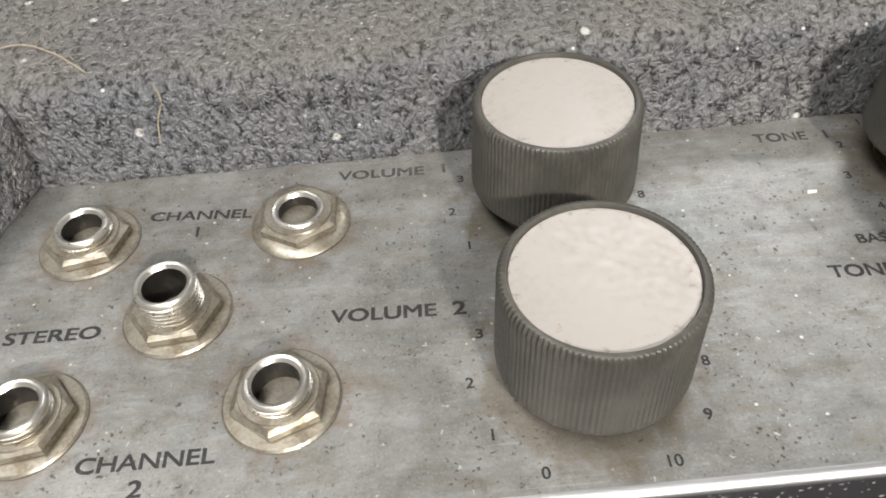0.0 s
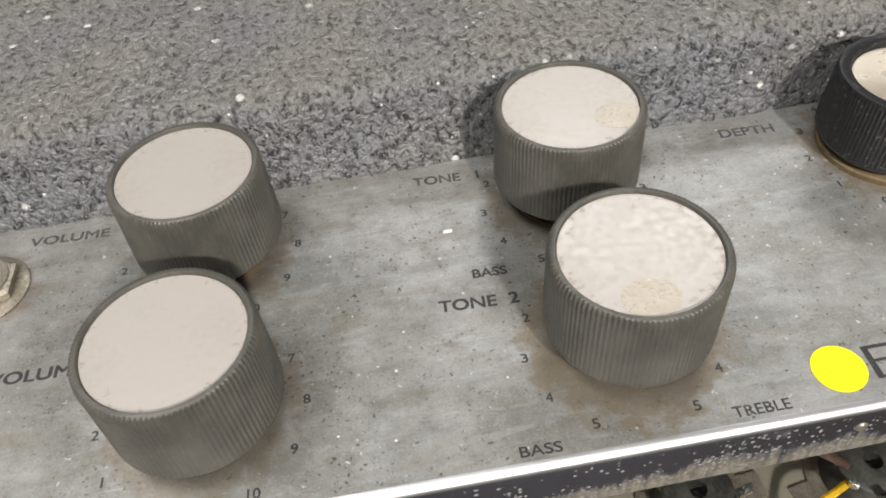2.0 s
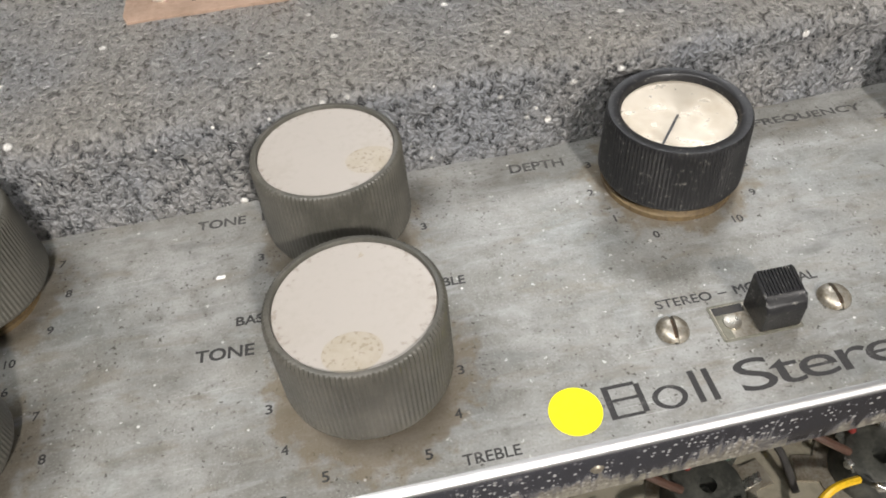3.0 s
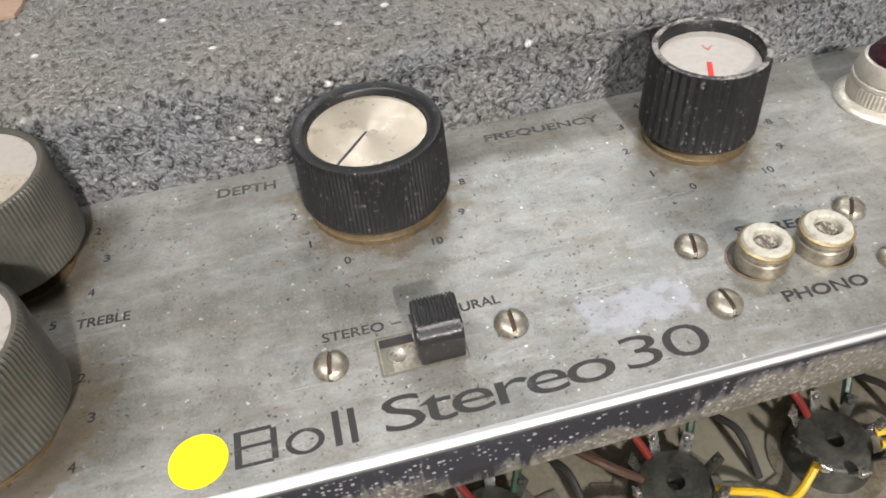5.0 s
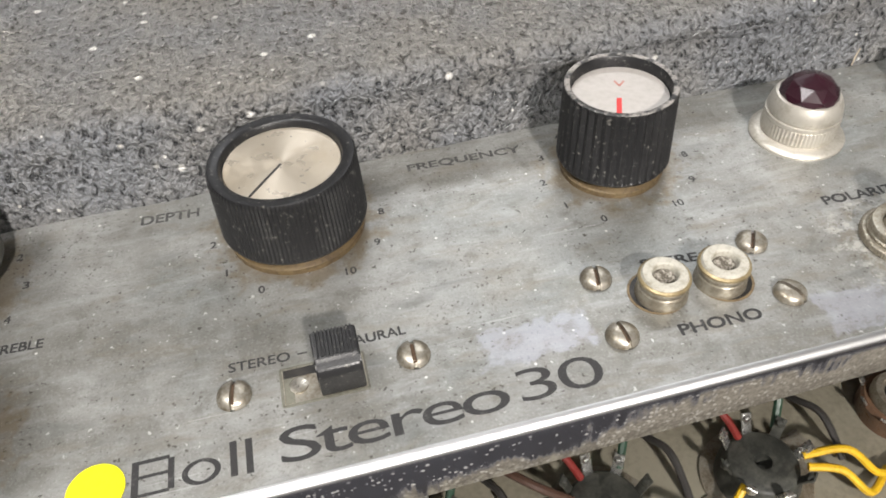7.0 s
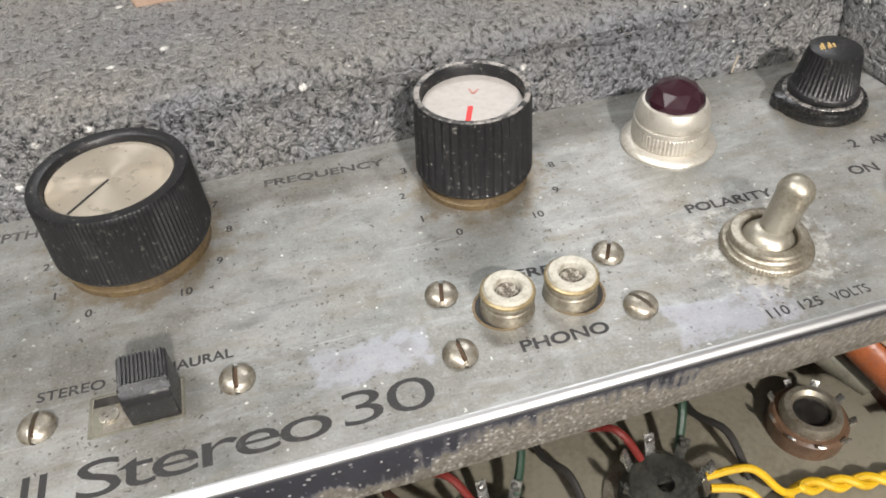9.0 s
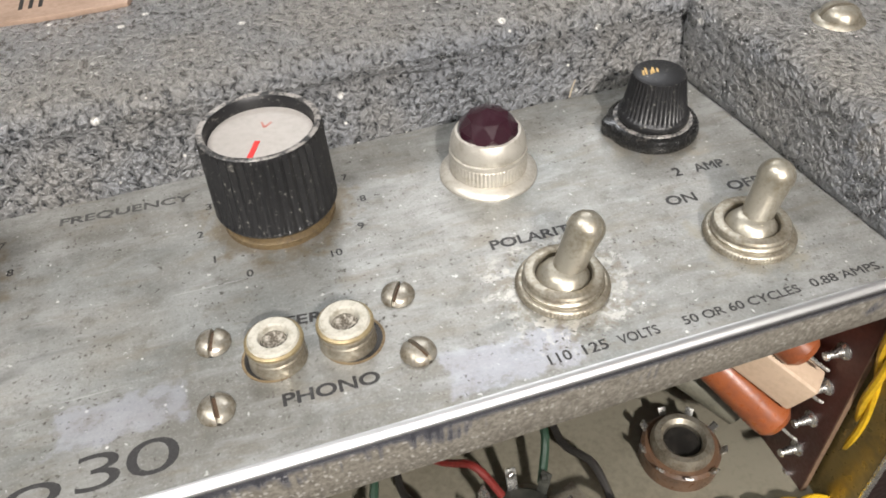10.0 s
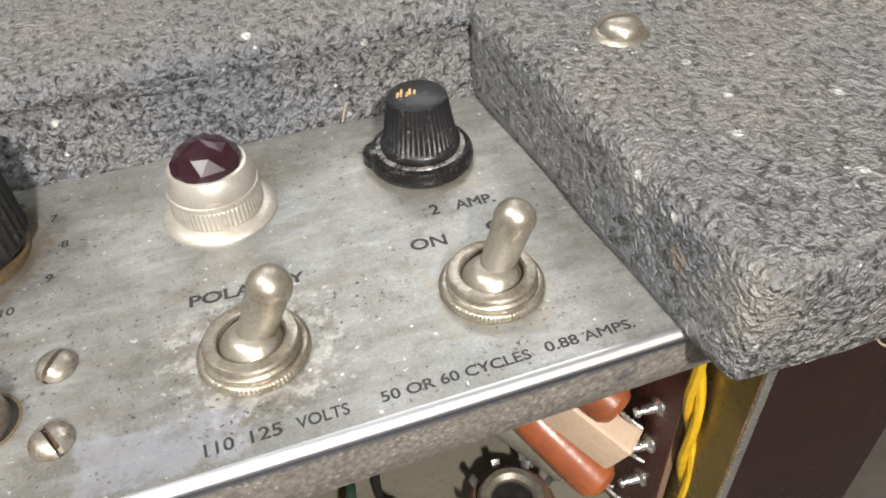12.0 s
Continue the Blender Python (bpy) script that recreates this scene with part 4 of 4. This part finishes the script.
for x0, x1, y0, y1 in ((-0.0064, 0.0066, 0.0033, 0.0037), (-0.0064, 0.0066, -0.0035, -0.0031), (-0.0066, -0.0062, -0.0033, 0.0035), (0.0064, 0.0067, -0.0033, 0.0035)):
    part("slot_edge", box(x0, x1, y0, y1, 0.00003, 0.00014), GREY_SLEEVE, slide)
side = [(-0.0031, 0.0001), (-0.0032, 0.0046), (-0.0027, 0.0058), (-0.0016, 0.0064), (-0.0012, 0.0068), (0.0030, 0.0080), (0.0031, 0.0001)]
part("lever", moved(prism([(y, z) for y, z in side], -0.0034, 0.0034, 0.0004, 3), Matrix(((0, 0, 1, 0.0028), (1, 0, 0, 0), (0, 1, 0, 0), (0, 0, 0, 1)))), BLACK_PLASTIC, slide, "black plastic lever")
for k in range(11):
    part("rib", moved(box(-0.00014, 0.00014, -0.0021, 0.0021, -0.0002, 0.00028), pose(0.0001 + k * 0.00054, 0.0009, 0.00742, 16, 0, 0)), BLACK_PLASTIC, slide)
# dark strip laid on the plate paints the shade of the slot's gap
part("slot_gap", box(-0.0060, -0.0008, 0.0016, 0.0032, 0.0001, 0.00016), DARK_HOLE, slide, "near-black strip, painted shade of the gap along the slot")
part("slot_gap", box(-0.0060, -0.0046, -0.0030, 0.0016, 0.0001, 0.00016), GREY_SLEEVE, slide, "dirty end of the slot")
part("catch", lathe([(0.0014, 0.0001), (0.0014, 0.0004), (0.0009, 0.0005)], 20), NICKEL, slide).location = (-0.0038, -0.0002, 0)

# ---- pilot lamp ----
lamp = thing("pilot_lamp", pose(*JEWEL, 0), "nickel pilot lamp with dark red faceted jewel", "pilot lamp")
part("flange", lathe([(0.0090, 0), (0.0090, 0.0004), (0.0087, 0.0008), (0.0078, 0.0012), (0.0070, 0.0014)], 56), SATIN, lamp)
part("knurled_ring", lathe([(0.0068, 0.0012), (0.0070, 0.0015), (0.00715, 0.0018, 0.00028), (0.0071, 0.0043, 0.00028), (0.0069, 0.0046), (0.0066, 0.0047)], 240, wave=flutes(60)), SATIN, lamp, angle=60)
part("groove_ring", lathe([(0.0066, 0.0046), (0.0070, 0.0048), (0.0071, 0.0052), (0.0070, 0.0056), (0.0066, 0.0058)], 56), SATIN, lamp)
part("bezel", lathe([(0.0064, 0.0057), (0.0068, 0.0059), (0.0069, 0.0066), (0.0067, 0.0077), (0.0063, 0.0087), (0.0059, 0.0093), (0.0056, 0.0094)], 56), SATIN, lamp)


def cut_jewel():
    bm = bmesh.new()
    n = 9
    rows = [(0.0057, 0.0088, 0), (0.0053, 0.0104, 0.5), (0.0037, 0.0122, 0), (0.0018, 0.0130, 0.5)]
    rings = [[bm.verts.new((r * math.cos(2 * math.pi * (i + off) / n), r * math.sin(2 * math.pi * (i + off) / n), z)) for i in range(n)] for r, z, off in rows]
    for k, (a, b) in enumerate(zip(rings, rings[1:])):
        for i in range(n):
            j = (i + 1) % n
            if k % 2 == 0:
                bm.faces.new((a[i], a[j], b[i])), bm.faces.new((a[j], b[j], b[i]))
            else:
                bm.faces.new((a[i], a[j], b[j])), bm.faces.new((a[i], b[j], b[i]))
    tip = bm.verts.new((0, 0, 0.0136))
    for i in range(n):
        bm.faces.new((rings[-1][i], rings[-1][(i + 1) % n], tip))
    bmesh.ops.recalc_face_normals(bm, faces=bm.faces)
    return bm


part("jewel", cut_jewel(), JEWEL_GLASS, lamp, "dark red faceted glass jewel", angle=3)

# ---- fuse holder ----
fuse = thing("fuse_holder", pose(*FUSE, 0), "black plastic fuse holder with fluted cap", "fuse holder")
part("base_ring", lathe([(0.0084, 0), (0.0088, 0.0005), (0.0089, 0.0012), (0.0088, 0.0019), (0.0084, 0.0026), (0.0078, 0.0029), (0.0070, 0.0030), (0.0066, 0.0028)], 56), GLOSS_BLACK, fuse, "glossy black base ring")
part("lug", moved(lathe([(0.0024, 0), (0.0027, 0.0004), (0.0027, 0.0022), (0.0023, 0.0028), (0.0014, 0.0030)], 32), pose(-0.0069, 0.0016, 0)), GLOSS_BLACK, fuse, "rounded glossy locating lug")
part("dust_ring", lathe([(0.0076, 0.0028), (0.0074, 0.00305), (0.0066, 0.00305)], 56, top=False), PEELED, fuse, "ring of pale dust")
part("cap", lathe([(0.0064, 0.0030), (0.0067, 0.0034), (0.0067, 0.0042), (0.0064, 0.0046), (0.0062, 0.0048, 0.0004), (0.0050, 0.0116, 0.00034), (0.0048, 0.0123), (0.0043, 0.0126)], 160, wave=flutes(40)), BLACK_PLASTIC, fuse, "fluted black cap", angle=50)
for k, (x, y, w, a) in enumerate(((-0.0030, 0.0006, 0.0016, 68), (-0.0023, 0.0010, 0.0022, 72), (-0.0015, 0.0004, 0.0014, 66), (-0.0009, 0.0009, 0.0019, 74), (-0.0002, 0.0006, 0.0013, 70))):
    part("gold_mark", moved(box(-w / 2, w / 2, -0.0002, 0.0002, 0, 0.00005), pose(x, y, 0.01261, 0, 0, a)), GOLD_PRINT, fuse, "worn gold print stroke")

# ---- toggle switches ----


def toggle_switch(x, y, tip, label):
    toggle = thing("toggle_switch", pose(x, y, 0), label, "toggle switch", "toggle switches on the panel")
    part("knurled_nut", lathe([(0.0072, 0), (0.0074, 0.0002, 0.00018), (0.0074, 0.0010, 0.00018), (0.0071, 0.0013), (0.0066, 0.0014), (0.0063, 0.0013)], 320, wave=flutes(80)), DULL_NICKEL, toggle, angle=60)
    part("bushing", lathe([(0.0064, 0.0012), (0.0064, 0.0018), (0.0061, 0.0020), (0.0060, 0.0022), (0.0062, 0.0024), (0.0062, 0.0029), (0.0060, 0.0032), (0.0056, 0.0033), (0.0047, 0.0033), (0.0044, 0.0031), (0.0043, 0.0012)], 56, top=False), DULL_NICKEL, toggle)
    part("pivot_ball", lathe([(0.0043, 0.0016), (0.0042, 0.0022), (0.0037, 0.0029), (0.0031, 0.0036), (0.0022, 0.0041)], 32), LEVER, toggle)
    way = Vector(tip) - Vector((0, 0, 0.0015))
    size = way.length
    bm = lathe([(0.0024, 0), (0.0025, size * 0.2), (0.0026, size * 0.45), (0.0028, size * 0.7), (0.0030, size - 0.0033)] + [(0.0030 * math.cos(a), size - 0.0030 + 0.0030 * math.sin(a)) for a in (0.25, 0.5, 0.75, 1.0, 1.25, 1.45)], 32)
    part("lever", moved(bm, Matrix.Translation((0, 0, 0.0015)) @ way.to_track_quat("Z", "Y").to_matrix().to_4x4()), LEVER, toggle, "rounded bat-shaped nickel lever", angle=60)
    return toggle


toggle_switch(*POLARITY, (0.0052, 0.0022, 0.0118), "nickel bat toggle switch with knurled nut, crusted with residue")
toggle_switch(*POWER, (0.0055, 0.0030, 0.0118), "nickel bat toggle switch with knurled nut beside the end board")

# ---- handle plates on the rear board ----
for x0, x1, y0 in ((0.0645, 0.1035, 0.1580), (0.1690, 0.2070, 0.1563)):
    plate = piece("handle_plate", pose(x0, y0, 0.0168), amplifier, "tan metal handle plate on the cloth-covered board")
    w = x1 - x0
    part("base", prism([(0.001, 0), (w - 0.001, 0), (w, 0.004), (w, 0.028), (0, 0.028), (0, 0.003)], 0, 0.0016, 0.0005), LEATHER, plate)
    part("rivet", moved(lathe([(0.0022, 0), (0.0022, 0.0006), (0.0014, 0.0013), (0.0006, 0.0015)], 24), pose(0.0080, 0.0088, 0.0016)), BRIGHT, plate)
    for k in range(3):
        part("slot", box(0.0150 + 0.002 * k, 0.0158 + 0.002 * k, 0.005, 0.016, 0.00155, 0.0017), DARK_HOLE, plate)

# ---- inside the chassis ----
FLOOR_Z = -0.0885
chassis = piece("chassis_tray", pose(0, 0, 0), amplifier, "cream painted metal chassis tray under the panel")
part("tray_floor", box(-0.056, 0.345, 0.050, 0.135, FLOOR_Z - 0.0012, FLOOR_Z, 0.0004), FLOOR_PLATE, chassis)
part("tray_back", box(-0.056, 0.345, 0.1335, 0.1347, FLOOR_Z, -0.0045), FLOOR_PLATE, chassis)
part("tray_end", box(-0.0572, -0.056, 0.050, 0.1347, FLOOR_Z - 0.0012, -0.0015), FLOOR_PLATE, chassis)
part("tray_end", box(0.3346, 0.3359, 0.0495, 0.1335, FLOOR_Z, -0.0014, 0.0003), ZINC, chassis, "yellow zinc plated end plate")
part("plate_lip", box(0.3344, 0.3361, 0.0486, 0.0495, FLOOR_Z, -0.0014, 0.0003), SOLDER, chassis, "bright bare edge of the end plate")
part("tray_foot", box(-0.05, 0.33, 0.06, 0.12, BENCH_Z, FLOOR_Z - 0.0012), FLOOR_PLATE, chassis)
part("cabinet_side", box(0.3378, 0.3700, 0.0500, 0.20, BENCH_Z, -0.0014, 0.001), DARK_WOOD, amplifier, "dark maroon wooden cabinet side below the end board")
part("cabinet_side", box(-0.12, -0.0600, 0.062, 0.20, BENCH_Z, -0.0014, 0.001), DARK_WOOD, amplifier, "dark maroon wooden cabinet side below the end board")
part("cabinet_back", box(-0.0600, 0.3378, 0.140, 0.1500, BENCH_Z, -0.0045, 0.0005), DARK_WOOD, amplifier, "dark maroon wooden cabinet back behind the chassis")


def tube_socket(x, y, turn, hole=True):
    socket = thing("tube_socket", pose(x, y, FLOOR_Z, 0, 0, turn), "dusty dark bakelite tube socket with solder lugs", "tube socket", "tube sockets on the chassis")
    part("body", lathe([(0.0105, 0), (0.0105, 0.0030), (0.0098, 0.0045), (0.0088, 0.0080), (0.0080, 0.0086), (0.0022, 0.0086), (0.0018, 0.0040)], 32), BAKELITE, socket, angle=40)
    part("saddle", joined(lathe([(0.0140, 0), (0.0140, 0.0008), (0.0106, 0.0009)], 32), box(-0.0190, -0.0130, -0.0035, 0.0035, 0, 0.0008), box(0.0130, 0.0190, -0.0035, 0.0035, 0, 0.0008)), DULL_NICKEL, socket)
    for k in range(8):
        a = 45 * k + 22
        m = pose(0.0084 * math.cos(radians(a)), 0.0084 * math.sin(radians(a)), 0.0070, 0, 28, a)
        part("lug", moved(joined(box(-0.0003, 0.0003, -0.0013, 0.0013, 0, 0.0066, 0.0002), moved(bmesh_ball(0.0012), pose(0, 0, 0.0050))), m), SOLDER if k % 3 else BAKELITE, socket)
    return socket


def bmesh_ball(r):
    bm = bmesh.new()
    bmesh.ops.create_icosphere(bm, subdivisions=2, radius=r)
    for v in bm.verts:
        v.co *= 1 + ripple(v.co, 0.5, 900)
    return bm


for x, y, turn in ((0.1775, 0.0725, 10), (0.2220, 0.0700, -15), (0.2634, 0.0700, 20), (0.1335, 0.0735, 5)):
    tube_socket(x, y, turn)

ceramic = thing("valve_base", pose(0.3085, 0.0780, FLOOR_Z), "brown phenolic valve base with a dull metal ring", "valve base")
part("wafer", lathe([(0.0098, 0), (0.0098, 0.0052), (0.0090, 0.0060), (0.0064, 0.0060)], 36), WAFER, ceramic)
part("ring", lathe([(0.0078, 0.0058), (0.0078, 0.0072), (0.0070, 0.0090), (0.0056, 0.0090), (0.0047, 0.0080), (0.0046, 0.0060)], 36, top=False), DULL_NICKEL, ceramic, "dull metal ring")
part("bore", lathe([(0.0046, 0.0064), (0.0044, 0.0070), (0.0030, 0.0068)], 24), DARK_HOLE, ceramic)
for k in range(9):
    a = 40 * k + 10
    part("lug", moved(box(-0.0003, 0.0003, -0.0010, 0.0010, 0, 0.0036, 0.0002), pose(0.0086 * math.cos(radians(a)), 0.0086 * math.sin(radians(a)), 0.0045, 0, 35, a)), SOLDER, ceramic)

board = thing("terminal_board", pose(0.3318, 0.0605, 0), "maroon fibre terminal board with tinned eyelet lugs", "terminal board")
part("board", box(0.0, 0.0016, 0.0, 0.060, FLOOR_Z, -0.0060, 0.0002), MAROON, board)
part("raw_edge", box(0.0001, 0.0015, -0.0003, 0.0001, FLOOR_Z, -0.0060), RAW_EDGE, board, "pale sawn edge of the board")
for k in range(6):
    z = -0.0290 - 0.0122 * k
    lug = part("lug", joined(moved(lathe([(0.0020, 0), (0.0020, 0.0004), (0.0012, 0.0010), (0.0007, 0.0042), (0.0011, 0.0044), (0.0009, 0.0049)], 16), pose(0, 0, 0, 0, -90, 0))), SOLDER, board, "tinned lug")
    lug.location = (0.0, 0.0055, z)


def dipped_capacitor(a, b, r, label):
    a, b = Vector(a), Vector(b)
    way = b - a
    size = way.length
    cap = thing("capacitor", Matrix.Translation(a) @ way.to_track_quat("Z", "Y").to_matrix().to_4x4(), label, "capacitor", "orange capacitors at the terminal board")
    part("body", lathe([(0.0005, 0), (r * 0.7, 0.0006), (r * 0.95, 0.0020), (r, 0.0040), (r, size - 0.0040), (r * 0.95, size - 0.0020), (r * 0.7, size - 0.0006), (0.0005, size)], 32), ORANGE, cap)
    part("lead", tube([(0, 0, size - 0.001), (0, 0, size + 0.002), (0.0004, 0, size + 0.005)], 0.0004), SOLDER, cap)
    return cap


dipped_capacitor((0.3100, 0.0890, -0.0290), (0.3252, 0.0680, -0.0425), 0.0048, "orange dipped capacitor wired to the terminal board")
dipped_capacitor((0.3075, 0.0890, -0.0490), (0.3238, 0.0665, -0.0655), 0.0050, "orange dipped capacitor low beside the terminal board")
a, b = Vector((0.3150, 0.0800, -0.0450)), Vector((0.3268, 0.0662, -0.0535))
block = thing("block_capacitor", Matrix.Translation(a) @ (b - a).to_track_quat("Z", "Y").to_matrix().to_4x4(), "tan paper-wrapped block capacitor between two orange ones", "capacitor")
part("body", box(-0.0036, 0.0036, -0.0052, 0.0052, 0, (b - a).length, 0.0012, 3), PAPER, block)
part("lead", tube([(0, 0, (b - a).length - 0.001), (0, 0, (b - a).length + 0.002), (0.0003, 0, (b - a).length + 0.004)], 0.0004), SOLDER, block)

paper = thing("paper_capacitor", look((0.3085, 0.0905, -0.0640), (0.2940, 0.1080, -0.0560)), "greenish grey tubular capacitor above the valve base", "capacitor")
part("body", lathe([(0.0030, 0), (0.0042, 0.0004), (0.0042, 0.0200), (0.0030, 0.0206)], 24), GREY_SLEEVE, paper)
part("lead", tube([(0, 0, 0.0204), (0, 0.0005, 0.025), (0.001, 0.002, 0.030)], 0.0004), SOLDER, paper)


def wire(colour, points, r=0.00085, label="", dy=-0.0035):
    ob = part("wire", tube([(x, y + dy, z) for x, y, z in points], r), WIRES[colour])
    return tagged(ob, label or f"{colour} insulated hook-up wire inside the chassis", "wire", "hook-up wires")


def twisted(a, b, turns, spread=0.0011):
    a, b = Vector(a), Vector(b)
    way = (b - a).normalized()
    u = way.cross(Vector((0.3, 0.9, 0.2))).normalized()
    v = way.cross(u)
    n = turns * 12
    for phase in (0, math.pi):
        yield [a.lerp(b, i / n) + spread * (math.cos(2 * math.pi * turns * i / n + phase) * u + math.sin(2 * math.pi * turns * i / n + phase) * v) for i in range(n + 1)]


for pts in twisted((0.3295, 0.0585, -0.0090), (0.3385, 0.0572, -0.0865), 2, 0.0009):
    wire("yellow", pts, 0.0009, "yellow twisted wire running down beside the terminal board", 0.0)
for pts in twisted((0.2950, 0.0660, -0.0855), (0.3345, 0.0585, -0.0860), 3, 0.0011):
    wire("yellow", pts, 0.0011, "yellow twisted wire lying on the chassis floor")
wire("yellow", [(0.2730, 0.0720, -0.0790), (0.2830, 0.0700, -0.0770), (0.2900, 0.0650, -0.0830), (0.2960, 0.0655, -0.0850)], 0.0010, "yellow wire from a tube socket lug")
wire("yellow", [(0.2725, 0.0690, -0.0790), (0.2800, 0.0660, -0.0790), (0.2860, 0.0610, -0.0840), (0.2950, 0.0665, -0.0862)], 0.0010, "yellow wire from a tube socket lug")
wire("yellow", [(0.2130, 0.0690, -0.0800), (0.2040, 0.0670, -0.0770), (0.1960, 0.0640, -0.0840), (0.1880, 0.0680, -0.0800)], 0.0010, "yellow wire looping between two tube sockets")
wire("yellow", [(0.2300, 0.0690, -0.0800), (0.2390, 0.0650, -0.0780), (0.2480, 0.0640, -0.0840), (0.2560, 0.0690, -0.0800)], 0.0010, "yellow wire looping between two tube sockets")
wire("yellow", [(0.1690, 0.0720, -0.0800), (0.1600, 0.0680, -0.0770), (0.1500, 0.0660, -0.0850), (0.1430, 0.0720, -0.0800)], 0.0010, "yellow wire looping between two tube sockets")
for x in (0.1785, 0.2225, 0.2646):
    wire("red", [(x - 0.004, 0.0810, -0.0795), (x - 0.009, 0.0860, -0.0720), (x - 0.015, 0.0930, -0.0780), (x - 0.024, 0.1050, -0.0850)], 0.0010)
    if x < 0.25:
        wire("brown", [(x - 0.008, 0.0760, -0.0795), (x - 0.018, 0.0800, -0.0730), (x - 0.024, 0.0900, -0.0760), (x - 0.018, 0.1040, -0.0840)], 0.0011)
    wire("green", [(x + 0.006, 0.0810, -0.0795), (x + 0.010, 0.0900, -0.0720), (x + 0.008, 0.1000, -0.0780), (x + 0.000, 0.1100, -0.0850)], 0.0011)
    wire("black", [(x + 0.022, 0.0720, -0.0870), (x + 0.020, 0.0820, -0.0800), (x + 0.016, 0.0920, -0.0830), (x + 0.018, 0.1080, -0.0860)], 0.0010)

# ---- loose threads on the cloth ----
for points in ([(-0.0244, 0.1182, 0.0172), (-0.0240, 0.1178, 0.0140), (-0.0255, 0.1172, 0.0106), (-0.0263, 0.1164, 0.0064)],
               [(-0.0560, 0.1300, 0.0186), (-0.0490, 0.1310, 0.0190), (-0.0420, 0.1270, 0.0190), (-0.0356, 0.1215, 0.0182)],
               [(0.2888, 0.1156, 0.0004), (0.2895, 0.1161, 0.0022), (0.2903, 0.1165, 0.0038)],
               [(0.3440, 0.0440, -0.0010), (0.3446, 0.0430, -0.0030), (0.3462, 0.0425, -0.0042)]):
    tagged(part("loose_thread", tube(points, 0.00016, 6), WIRES["thread"]), "loose tan thread on the worn cloth covering", "thread", "loose threads")
